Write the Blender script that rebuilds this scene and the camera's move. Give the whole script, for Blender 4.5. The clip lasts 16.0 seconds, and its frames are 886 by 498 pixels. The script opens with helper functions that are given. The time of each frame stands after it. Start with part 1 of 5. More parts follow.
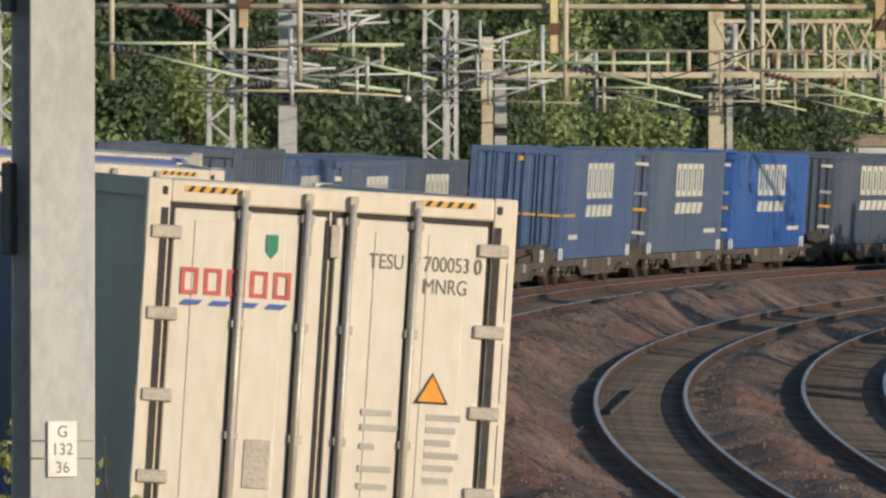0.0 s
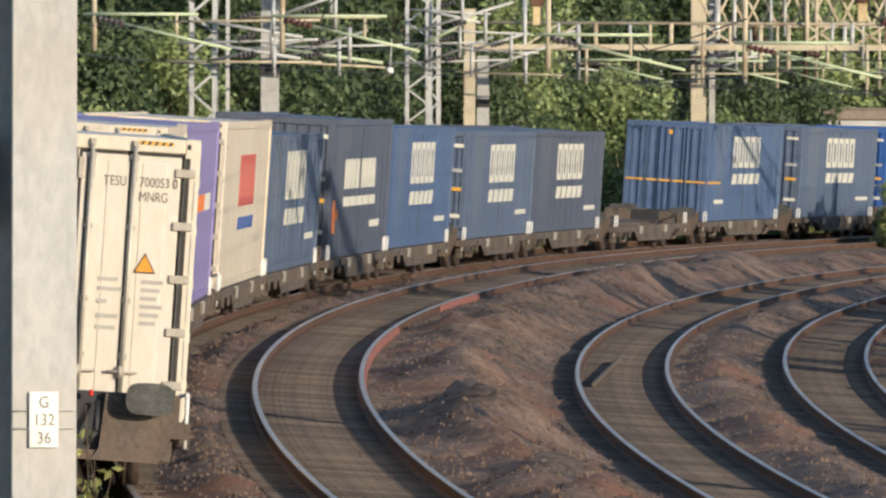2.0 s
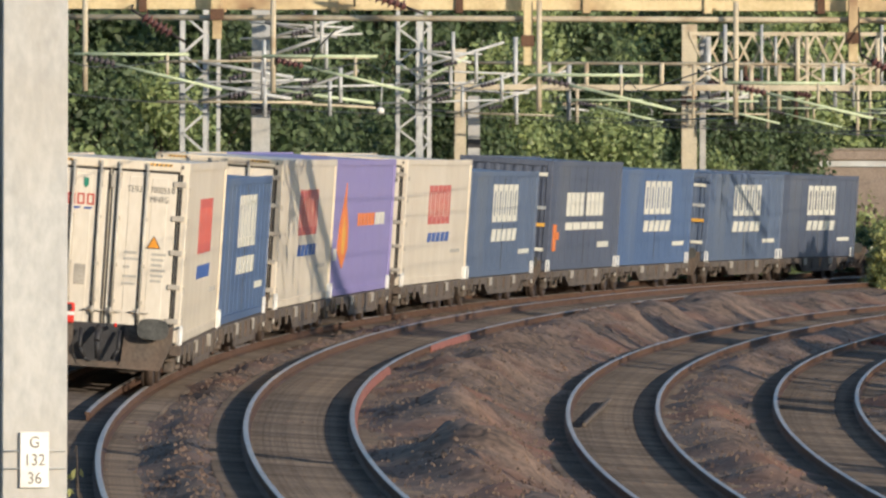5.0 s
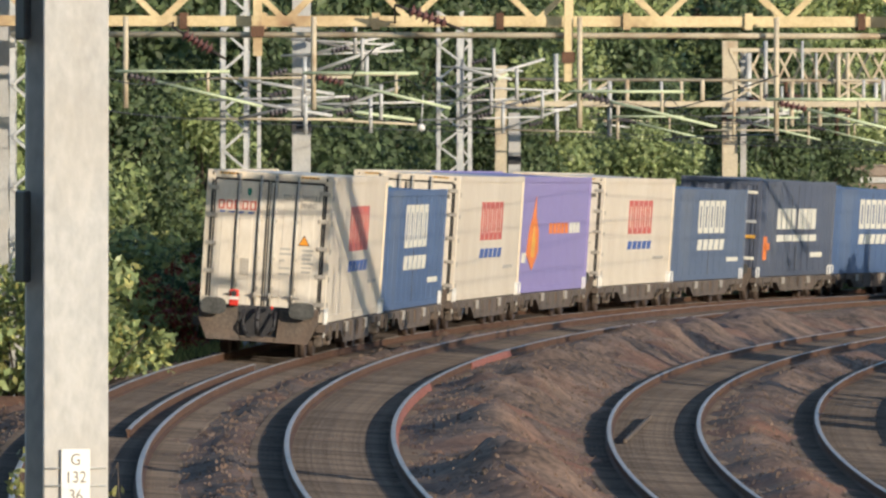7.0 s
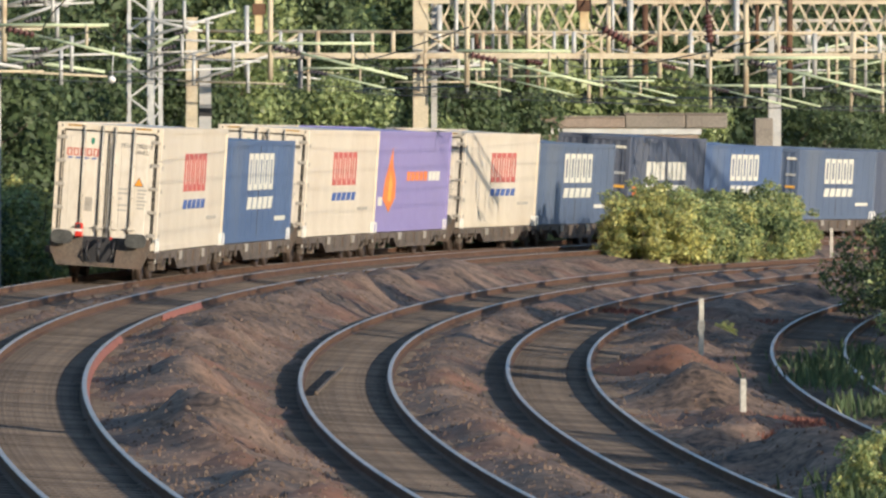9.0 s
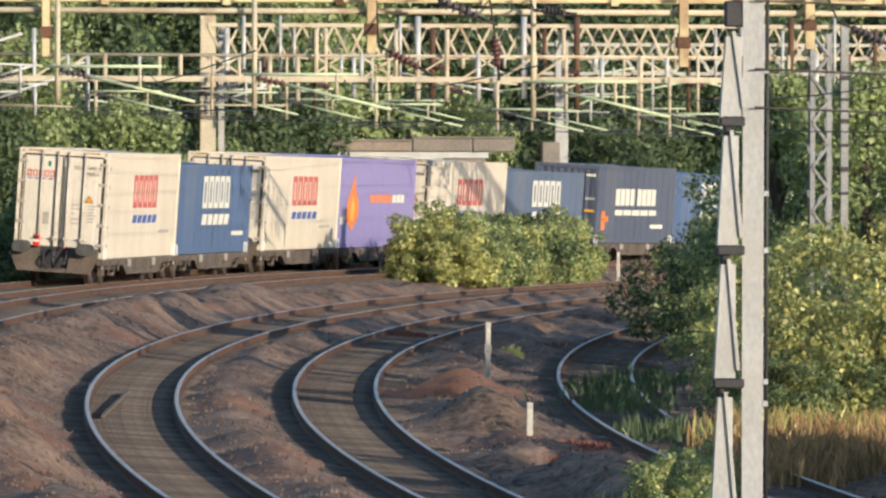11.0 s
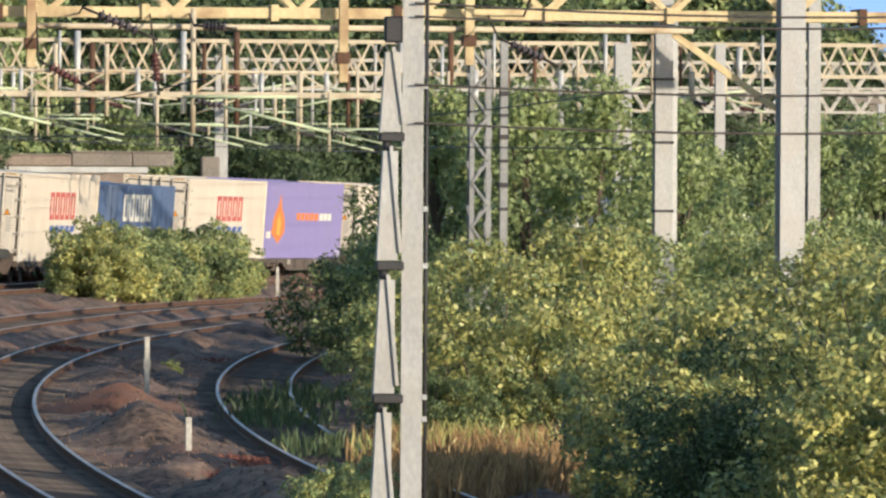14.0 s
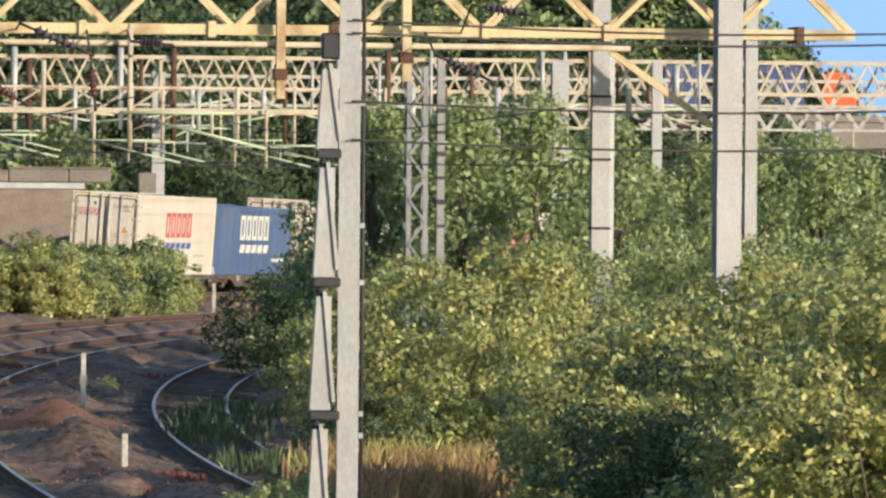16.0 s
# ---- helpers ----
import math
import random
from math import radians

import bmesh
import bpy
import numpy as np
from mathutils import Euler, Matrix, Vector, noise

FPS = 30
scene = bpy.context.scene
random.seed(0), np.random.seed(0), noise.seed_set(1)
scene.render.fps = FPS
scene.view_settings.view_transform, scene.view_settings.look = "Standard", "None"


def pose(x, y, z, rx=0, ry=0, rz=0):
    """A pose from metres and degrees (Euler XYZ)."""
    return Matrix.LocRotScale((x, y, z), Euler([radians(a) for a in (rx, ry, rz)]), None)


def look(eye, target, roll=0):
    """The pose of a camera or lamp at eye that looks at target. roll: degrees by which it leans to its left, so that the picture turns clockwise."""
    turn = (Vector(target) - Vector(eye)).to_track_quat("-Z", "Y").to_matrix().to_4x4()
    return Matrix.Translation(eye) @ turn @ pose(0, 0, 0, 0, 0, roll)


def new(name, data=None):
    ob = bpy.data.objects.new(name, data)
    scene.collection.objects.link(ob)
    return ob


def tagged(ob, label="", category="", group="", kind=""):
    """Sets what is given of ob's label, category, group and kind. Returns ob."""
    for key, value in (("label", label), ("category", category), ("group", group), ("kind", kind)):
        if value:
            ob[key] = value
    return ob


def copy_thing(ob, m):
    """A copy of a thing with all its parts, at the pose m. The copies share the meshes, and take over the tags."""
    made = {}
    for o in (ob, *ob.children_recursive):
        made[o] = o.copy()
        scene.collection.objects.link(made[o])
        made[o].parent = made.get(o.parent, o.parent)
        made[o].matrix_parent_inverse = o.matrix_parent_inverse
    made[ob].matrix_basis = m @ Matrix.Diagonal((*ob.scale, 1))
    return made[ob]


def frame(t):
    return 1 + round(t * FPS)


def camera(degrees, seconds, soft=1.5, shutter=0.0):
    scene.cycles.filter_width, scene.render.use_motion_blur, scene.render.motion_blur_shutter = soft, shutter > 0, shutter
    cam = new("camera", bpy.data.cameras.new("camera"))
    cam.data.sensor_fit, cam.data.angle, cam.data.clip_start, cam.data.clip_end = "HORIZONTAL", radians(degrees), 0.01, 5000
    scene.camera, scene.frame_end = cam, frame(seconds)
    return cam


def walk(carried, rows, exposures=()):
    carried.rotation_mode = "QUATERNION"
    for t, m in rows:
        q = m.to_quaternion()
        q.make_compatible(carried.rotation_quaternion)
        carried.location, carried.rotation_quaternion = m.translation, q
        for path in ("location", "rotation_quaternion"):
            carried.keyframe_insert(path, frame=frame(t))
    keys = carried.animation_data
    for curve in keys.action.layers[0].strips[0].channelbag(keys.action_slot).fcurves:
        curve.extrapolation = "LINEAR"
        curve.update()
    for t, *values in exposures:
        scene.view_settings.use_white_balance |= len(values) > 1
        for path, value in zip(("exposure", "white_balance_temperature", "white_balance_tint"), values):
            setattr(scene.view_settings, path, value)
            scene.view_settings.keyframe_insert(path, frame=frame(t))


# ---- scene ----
ZC = 3.94
LENS = 5.8
# seconds, heading to the right of +Y, rise, roll (degrees); the camera turns on one spot
TURN = [(0.0, 0.0, -0.8232, 0.0), (0.5, -0.0037, -0.897, 0.092), (1.0, 0.0177, -0.9425, 0.095), (1.5, 0.0586, -0.9933, 0.086),
        (2.0, 0.1183, -1.0088, 0.15), (2.5, 0.1432, -0.9593, 0.093), (3.0, 0.1503, -0.9317, 0.136), (3.5, 0.1701, -0.8894, 0.2),
        (5.8, 0.1527, -0.674, 0.123), (6.0, 0.0677, -0.6576, 0.12), (6.5, -0.0467, -0.6359, 0.072), (7.0, -0.0891, -0.6361, 0.087),
        (7.5, 0.1442, -0.7716, 0.075), (8.0, 0.9401, -0.933, 0.022), (8.3, 1.5503, -0.9677, 0.01), (8.5, 1.7349, -0.9936, 0.01),
        (8.7, 1.8372, -0.9813, 0.021), (10.8, 3.0183, -0.7878, 0.115), (11.0, 3.3309, -0.7943, 0.152), (11.5, 3.5682, -0.7697, 0.228),
        (12.0, 3.7761, -0.7508, 0.272), (12.5, 4.0538, -0.7506, 0.326), (13.0, 4.5163, -0.7495, 0.315), (13.5, 5.2308, -0.7219, 0.274),
        (14.0, 5.5626, -0.686, 0.339), (14.5, 5.6463, -0.6351, 0.369), (15.0, 5.7361, -0.6012, 0.402), (15.5, 5.8093, -0.5846, 0.451),
        (16.0, 5.977, -0.5731, 0.467)]


def eye_row(heading, rise, roll):
    h, e = radians(heading), radians(rise)
    way = Vector((math.sin(h) * math.cos(e), math.cos(h) * math.cos(e), math.sin(e)))
    eye = Vector((0, 0, ZC))
    return look(eye, eye + way * 100, roll)


cam = camera(LENS, 16.0, soft=2.5)
walk(cam, [(t, eye_row(h, e, r)) for t, h, e, r in TURN], [(0.0, 0.18, 6250, 10), (1.0, 0.47, 6250, 10), (2.0, 0.58, 6250, 10), (7.0, 0.64, 6250, 10), (8.0, 0.78, 6250, 10), (12.0, 0.84, 6250, 10), (16.0, 0.75, 6250, 10)])

# ---- world and sun ----
SUN_FROM = Vector((0.63, -0.777, 0.0)).normalized()
SUN_RISE = radians(11.5)
world = bpy.data.worlds.new("world")
scene.world = world
world.use_nodes = True
wn = world.node_tree.nodes
sky = wn.new("ShaderNodeTexSky")
sky.sky_type, sky.sun_disc = "NISHITA", False
sky.dust_density, sky.air_density, sky.ozone_density = 0.4, 1.0, 2.0
sky.sun_elevation, sky.sun_rotation = SUN_RISE, math.atan2(SUN_FROM.x, SUN_FROM.y)
world.node_tree.links.new(sky.outputs[0], wn["Background"].inputs[0])
wn["Background"].inputs[1].default_value = 0.125
sun = new("sun", bpy.data.lights.new("sun", "SUN"))
sun.data.energy, sun.data.angle, sun.data.color = 3.2, radians(0.6), (1.0, 0.845, 0.65)
sun.matrix_world = look((0, 0, 80), Vector((0, 0, 80)) - Vector((SUN_FROM.x * math.cos(SUN_RISE), SUN_FROM.y * math.cos(SUN_RISE), math.sin(SUN_RISE))))


# ---- materials ----
def material(name, low, high, rough=0.7, metal=0.0, scale=4.0, fine=40.0, bump=0.3, stain=None, stain_scale=0.6, stain_amount=0.5,
             leaf=False, stretch=(1, 1, 1), per=0.0, coat=0.0):
    """A procedural surface: two colours mixed by coarse and fine noise, stains with a shape of their own, a fine relief."""
    m = bpy.data.materials.new(name)
    m.use_nodes = True
    nt = m.node_tree
    n, ln = nt.nodes, nt.links
    b = n["Principled BSDF"]
    co = n.new("ShaderNodeTexCoord")
    mp = n.new("ShaderNodeMapping")
    mp.inputs["Scale"].default_value = stretch
    ln.new(co.outputs["Object"], mp.inputs[0])

    def tex(sc, detail=4.0):
        t = n.new("ShaderNodeTexNoise")
        t.inputs["Scale"].default_value, t.inputs["Detail"].default_value = sc, detail
        ln.new(mp.outputs[0], t.inputs["Vector"])
        return t

    def mix(fac, a, c2):
        x = n.new("ShaderNodeMix")
        x.data_type = "RGBA"
        for sock, v in ((x.inputs[0], fac), (x.inputs[6], a), (x.inputs[7], c2)):
            if isinstance(v, (tuple, float, int)):
                sock.default_value = (*v, 1) if isinstance(v, tuple) else v
            else:
                ln.new(v, sock)
        return x.outputs[2]

    def ramp(fac, a, c2):
        r = n.new("ShaderNodeMapRange")
        r.inputs[1].default_value, r.inputs[2].default_value = a, c2
        ln.new(fac, r.inputs[0])
        return r.outputs[0]

    big, small = tex(scale), tex(fine, 3.0)
    add = n.new("ShaderNodeMath")
    add.operation = "ADD"
    ln.new(big.outputs[0], add.inputs[0])
    ln.new(small.outputs[0], add.inputs[1])
    col = mix(ramp(add.outputs[0], 0.72, 1.28), low, high)
    if stain:
        st = tex(stain_scale, 6.0)
        f = ramp(st.outputs[0], 0.5, 0.72)
        k = n.new("ShaderNodeMath")
        k.operation = "MULTIPLY"
        ln.new(f, k.inputs[0])
        k.inputs[1].default_value = stain_amount
        col = mix(k.outputs[0], col, stain)
    if per:
        if leaf:
            g = n.new("ShaderNodeNewGeometry").outputs["Random Per Island"]
        else:
            g = n.new("ShaderNodeObjectInfo").outputs["Random"]
        hs = n.new("ShaderNodeHueSaturation")
        ln.new(col, hs.inputs["Color"])
        mr = n.new("ShaderNodeMapRange")
        mr.inputs[3].default_value, mr.inputs[4].default_value = 1 - per, 1 + per
        ln.new(g, mr.inputs[0])
        ln.new(mr.outputs[0], hs.inputs["Value"])
        col = hs.outputs[0]
    ln.new(col, b.inputs["Base Color"])
    b.inputs["Roughness"].default_value, b.inputs["Metallic"].default_value = rough, metal
    b.inputs["Coat Weight"].default_value = coat
    if bump:
        bp = n.new("ShaderNodeBump")
        bp.inputs["Strength"].default_value, bp.inputs["Distance"].default_value = bump, 0.02
        ln.new(small.outputs[0], bp.inputs["Height"])
        ln.new(bp.outputs[0], b.inputs["Normal"])
    if leaf:
        tr = n.new("ShaderNodeBsdfTranslucent")
        ln.new(col, tr.inputs[0])
        ms = n.new("ShaderNodeMixShader")
        ms.inputs[0].default_value = 0.35
        ln.new(b.outputs[0], ms.inputs[1])
        ln.new(tr.outputs[0], ms.inputs[2])
        ln.new(ms.outputs[0], n["Material Output"].inputs[0])
    return m


M = {
    "ground": material("ballast_and_earth", (0.020, 0.015, 0.0125), (0.31, 0.20, 0.137), 0.95, scale=0.8, fine=7, bump=1.0, stain=(0.25, 0.094, 0.045), stain_scale=0.17, stain_amount=0.8),
    "stone": material("ballast_stone", (0.05, 0.036, 0.028), (0.20, 0.14, 0.105), 0.9, scale=0.9, fine=20, stain=(0.15, 0.07, 0.04), stain_scale=0.2),
    "rust": material("rusty_rail_steel", (0.07, 0.035, 0.02), (0.16, 0.085, 0.05), 0.8, 0.2, scale=2, fine=30),
    "steel": material("worn_rail_head", (0.33, 0.30, 0.27), (0.5, 0.46, 0.42), 0.5, 0.45, scale=1, fine=30, bump=0.05),
    "sleeper": material("weathered_sleeper", (0.05, 0.038, 0.03), (0.15, 0.115, 0.088), 0.95, scale=3, fine=25, per=0.35),
    "white": material("cream_white_paint", (0.62, 0.535, 0.41), (0.75, 0.665, 0.535), 0.45, scale=0.7, fine=12, bump=0.08, stain=(0.52, 0.42, 0.30), stain_scale=0.5, stain_amount=0.4, stretch=(1, 1, 0.35)),
    "door": material("cream_white_door_paint", (0.63, 0.56, 0.455), (0.72, 0.655, 0.555), 0.4, scale=0.9, fine=14, bump=0.06, stain=(0.5, 0.42, 0.32), stain_scale=0.8, stain_amount=0.25, stretch=(1, 1, 0.3)),
    "seal": material("black_rubber_seal", (0.02, 0.018, 0.016), (0.05, 0.045, 0.04), 0.7),
    "lockbar": material("galvanised_lock_bar", (0.45, 0.42, 0.36), (0.6, 0.56, 0.48), 0.5, 0.4, scale=4),
    "hinge": material("dull_hinge_steel", (0.38, 0.34, 0.28), (0.52, 0.47, 0.4), 0.6, 0.3, scale=5),
    "red": material("red_lettering", (0.46, 0.085, 0.07), (0.58, 0.13, 0.10), 0.5, bump=0),
    "blue_mark": material("blue_lettering", (0.04, 0.10, 0.32), (0.06, 0.13, 0.38), 0.5, bump=0),
    "dark_mark": material("dark_grey_lettering", (0.14, 0.13, 0.11), (0.2, 0.18, 0.15), 0.6, bump=0),
    "grey_mark": material("faded_grey_print", (0.36, 0.34, 0.30), (0.46, 0.43, 0.38), 0.6, bump=0),
    "green_mark": material("green_badge", (0.02, 0.20, 0.13), (0.03, 0.25, 0.16), 0.5, bump=0),
    "cream_mark": material("cream_lettering", (0.66, 0.63, 0.52), (0.76, 0.73, 0.62), 0.5, bump=0),
    "orange": material("orange_sign", (0.75, 0.28, 0.02), (0.82, 0.34, 0.03), 0.45, bump=0),
    "yellow": material("yellow_stripe", (0.68, 0.36, 0.05), (0.75, 0.42, 0.08), 0.55, bump=0),
    "flame": material("orange_red_print", (0.72, 0.17, 0.03), (0.8, 0.26, 0.05), 0.5, bump=0),
    # these blues are lightened and greyed to put distance haze into the colour
    "blue_a": material("hazed_blue_paint", (0.065, 0.108, 0.21), (0.10, 0.155, 0.275), 0.5, scale=0.5, fine=9, bump=0.05, stain=(0.14, 0.165, 0.21), stain_scale=0.4, stain_amount=0.6, stretch=(1, 1, 0.4)),
    "blue_b": material("slate_blue_paint", (0.082, 0.112, 0.175), (0.125, 0.16, 0.23), 0.5, scale=0.5, fine=9, bump=0.05, stain=(0.15, 0.165, 0.185), stain_scale=0.4, stain_amount=0.6, stretch=(1, 1, 0.4)),
    "blue_c": material("bright_blue_paint", (0.03, 0.10, 0.34), (0.05, 0.14, 0.42), 0.45, scale=0.5, fine=9, bump=0.05, stain=(0.08, 0.14, 0.3), stain_scale=0.4, stain_amount=0.5, stretch=(1, 1, 0.4)),
    "blue_d": material("dark_slate_paint", (0.068, 0.08, 0.115), (0.105, 0.12, 0.16), 0.5, scale=0.5, fine=9, bump=0.05, stain=(0.13, 0.135, 0.145), stain_scale=0.4, stain_amount=0.5, stretch=(1, 1, 0.4)),
    "purple": material("lilac_purple_paint", (0.245, 0.205, 0.42), (0.31, 0.265, 0.50), 0.5, scale=0.5, fine=9, bump=0.05, stain=(0.22, 0.19, 0.34), stain_scale=0.5, stain_amount=0.5, stretch=(1, 1, 0.4)),
    "wagon": material("grimy_wagon_steel", (0.07, 0.058, 0.049), (0.16, 0.128, 0.102), 0.85, 0.1, scale=2, fine=18, stain=(0.17, 0.105, 0.07), stain_scale=1.5),
    "buffer": material("grey_green_buffer_steel", (0.05, 0.05, 0.047), (0.11, 0.11, 0.10), 0.7, 0.2, scale=4, fine=25),
    "wheel": material("wheel_steel", (0.06, 0.045, 0.035), (0.14, 0.10, 0.08), 0.6, 0.4),
    "lamp_red": material("red_lamp_case", (0.6, 0.03, 0.02), (0.7, 0.05, 0.03), 0.4, bump=0),
    "galv": material("galvanised_steel", (0.42, 0.43, 0.42), (0.58, 0.58, 0.56), 0.6, 0.3, scale=2, fine=20, bump=0.1, stain=(0.33, 0.30, 0.26), stain_scale=1.2),
    "galv_dull": material("weathered_galvanised_steel", (0.20, 0.21, 0.21), (0.34, 0.34, 0.33), 0.65, 0.3, scale=2, fine=20, bump=0.1, stain=(0.16, 0.14, 0.12), stain_scale=1.2),
    "post_paint": material("dirty_white_post_paint", (0.36, 0.34, 0.29), (0.58, 0.55, 0.48), 0.8, scale=3, fine=20, bump=0.15, stain=(0.25, 0.2, 0.15), stain_scale=4, stain_amount=0.6),
    "mast": material("pale_grey_mast_paint", (0.335, 0.335, 0.325), (0.475, 0.47, 0.45), 0.7, 0.0, scale=2.2, fine=25, bump=0.12, stain=(0.40, 0.36, 0.30), stain_scale=1.6, stain_amount=0.6, stretch=(1, 1, 0.5)),
    "cream": material("cream_gantry_paint", (0.44, 0.38, 0.275), (0.60, 0.52, 0.37), 0.7, 0.0, scale=1.2, fine=18, bump=0.15, stain=(0.27, 0.17, 0.09), stain_scale=1.3, stain_amount=0.75),
    "ochre": material("yellow_ochre_gantry_paint", (0.53, 0.42, 0.225), (0.69, 0.56, 0.325), 0.7, 0.0, scale=1.0, fine=14, bump=0.15, stain=(0.23, 0.12, 0.06), stain_scale=0.9, stain_amount=0.85),
    "verdigris": material("pale_green_arm", (0.42, 0.50, 0.32), (0.55, 0.62, 0.42), 0.6, 0.2, scale=3, fine=20),
    "insulator": material("dark_glazed_insulator", (0.035, 0.03, 0.035), (0.08, 0.065, 0.07), 0.3, scale=4, bump=0, coat=0.3),
    "maroon": material("maroon_insulator", (0.07, 0.03, 0.03), (0.13, 0.055, 0.05), 0.35, scale=4, bump=0),
    "wire": material("dark_contact_wire", (0.025, 0.022, 0.02), (0.06, 0.05, 0.045), 0.6, 0.3, bump=0),
    "plate": material("white_number_plate", (0.70, 0.69, 0.65), (0.8, 0.79, 0.74), 0.5, bump=0.05, stain=(0.5, 0.45, 0.38), stain_scale=6, stain_amount=0.5),
    "black": material("black_band", (0.018, 0.018, 0.02), (0.04, 0.038, 0.04), 0.6, bump=0.1),
    "bark": material("grey_brown_bark", (0.06, 0.045, 0.032), (0.15, 0.115, 0.085), 0.95, scale=5, fine=30, bump=0.6),
    # leaf_dark also serves thicket shrubs whose shade is put into the colour
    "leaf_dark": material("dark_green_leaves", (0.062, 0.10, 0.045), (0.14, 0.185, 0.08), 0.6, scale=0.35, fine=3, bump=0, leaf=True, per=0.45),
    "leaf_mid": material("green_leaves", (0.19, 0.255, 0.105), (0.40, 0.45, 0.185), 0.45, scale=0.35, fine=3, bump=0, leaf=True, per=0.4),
    "leaf_yellow": material("yellow_green_leaves", (0.33, 0.335, 0.12), (0.62, 0.58, 0.205), 0.42, scale=0.4, fine=3, bump=0, leaf=True, per=0.5),
    "leaf_red": material("red_autumn_leaves", (0.30, 0.06, 0.04), (0.52, 0.15, 0.08), 0.5, scale=0.4, fine=3, bump=0, leaf=True, per=0.4),
    "straw": material("dry_straw_grass", (0.32, 0.19, 0.085), (0.55, 0.36, 0.17), 0.85, scale=1, fine=8, bump=0, leaf=True, per=0.4),
    "sky": None,
    "red_paint": material("faded_red_rail_paint", (0.22, 0.075, 0.052), (0.34, 0.125, 0.09), 0.8, scale=2, fine=20),
    "herb": material("reddish_brown_herb", (0.17, 0.065, 0.05), (0.28, 0.115, 0.085), 0.85, scale=1, fine=8, bump=0, leaf=True, per=0.4),
    "concrete": material("weathered_concrete", (0.17, 0.15, 0.125), (0.29, 0.255, 0.215), 0.9, scale=0.8, fine=10, bump=0.3, stain=(0.14, 0.11, 0.09), stain_scale=0.4),
    "brown_wall": material("brown_brick_wall", (0.20, 0.155, 0.125), (0.30, 0.24, 0.195), 0.9, scale=1.5, fine=12, bump=0.3),
    "lorry_orange": material("orange_lorry_paint", (0.75, 0.10, 0.02), (0.82, 0.14, 0.03), 0.35, bump=0),
    "lorry_blue": material("blue_tarpaulin", (0.02, 0.035, 0.13), (0.05, 0.08, 0.22), 0.6, scale=2, bump=0.2),
    "glass": material("dark_window_glass", (0.01, 0.012, 0.014), (0.02, 0.024, 0.028), 0.08, scale=1, bump=0),
    "lamp_glass": material("pale_lamp_glass", (0.8, 0.76, 0.66), (0.86, 0.82, 0.74), 0.15, scale=1, bump=0),
}


M["sky"] = bpy.data.materials.new("blue_sky")
M["sky"].use_nodes = True
skb = M["sky"].node_tree.nodes["Principled BSDF"]
skb.inputs["Base Color"].default_value = (0, 0, 0, 1)
skb.inputs["Emission Color"].default_value, skb.inputs["Emission Strength"].default_value = (0.20, 0.38, 0.70, 1), 0.9


# ---- mesh helpers ----
def box(bm, x0, x1, y0, y1, z0, z1, mat=0, m=None):
    vs = [bm.verts.new(Vector((x, y, z)) if m is None else m @ Vector((x, y, z))) for x in (x0, x1) for y in (y0, y1) for z in (z0, z1)]
    for q in ((0, 1, 3, 2), (4, 6, 7, 5), (0, 4, 5, 1), (2, 3, 7, 6), (0, 2, 6, 4), (1, 5, 7, 3)):
        bm.faces.new([vs[i] for i in q]).material_index = mat
    return vs


def beam(bm, a, b, w, h=None, mat=0):
    """A square bar from a to b."""
    a, b = Vector(a), Vector(b)
    h = w if h is None else h
    m = (b - a).to_track_quat("Z", "Y").to_matrix().to_4x4()
    m.translation = a
    box(bm, -w / 2, w / 2, -h / 2, h / 2, 0, (b - a).length, mat, m)


def tube(bm, a, b, r, r2=None, n=8, mat=0, cap=True):
    a, b = Vector(a), Vector(b)
    r2 = r if r2 is None else r2
    q = (b - a).to_track_quat("Z", "Y").to_matrix()
    rings = []
    for p, rr in ((a, r), (b, r2)):
        rings.append([bm.verts.new(p + q @ Vector((rr * math.cos(2 * math.pi * i / n), rr * math.sin(2 * math.pi * i / n), 0))) for i in range(n)])
    for i in range(n):
        f = bm.faces.new((rings[0][i], rings[0][(i + 1) % n], rings[1][(i + 1) % n], rings[1][i]))
        f.smooth, f.material_index = True, mat
    if cap:
        bm.faces.new(rings[0][::-1]).material_index = mat
        bm.faces.new(rings[1]).material_index = mat


def prism(bm, outline, x0, x1, mat=0, m=None):
    """An outline in (y, z) drawn out from x0 to x1."""
    r = [[bm.verts.new((m or Matrix()) @ Vector((x, y, z))) for y, z in outline] for x in (x0, x1)]
    k = len(outline)
    for i in range(k):
        bm.faces.new((r[0][i], r[0][(i + 1) % k], r[1][(i + 1) % k], r[1][i])).material_index = mat
    bm.faces.new(r[0][::-1]).material_index = mat
    bm.faces.new(r[1]).material_index = mat


def bevelled(bm, width=0.015, segments=1):
    bmesh.ops.recalc_face_normals(bm, faces=bm.faces)
    bmesh.ops.bevel(bm, geom=list(bm.edges), offset=width, segments=segments, affect="EDGES", profile=0.6, clamp_overlap=True)
    return bm


def part(name, bm, mat, parent=None, label="", at=None):
    me = bpy.data.meshes.new(name)
    bmesh.ops.recalc_face_normals(bm, faces=bm.faces)
    bm.to_mesh(me)
    bm.free()
    for x in (mat if isinstance(mat, (list, tuple)) else [mat]):
        me.materials.append(M[x])
    ob = new(name, me)
    ob.parent = parent
    if at is not None:
        ob.matrix_basis = at
    return tagged(ob, label)


def thing(name, label, category, group="", kind="", at=None):
    ob = new(name)
    ob.empty_display_size = 0.2
    if at is not None:
        ob.matrix_basis = at
    return tagged(ob, label, category, group, kind)


def polar(heading, distance):
    return distance * math.sin(radians(heading)), distance * math.cos(radians(heading))


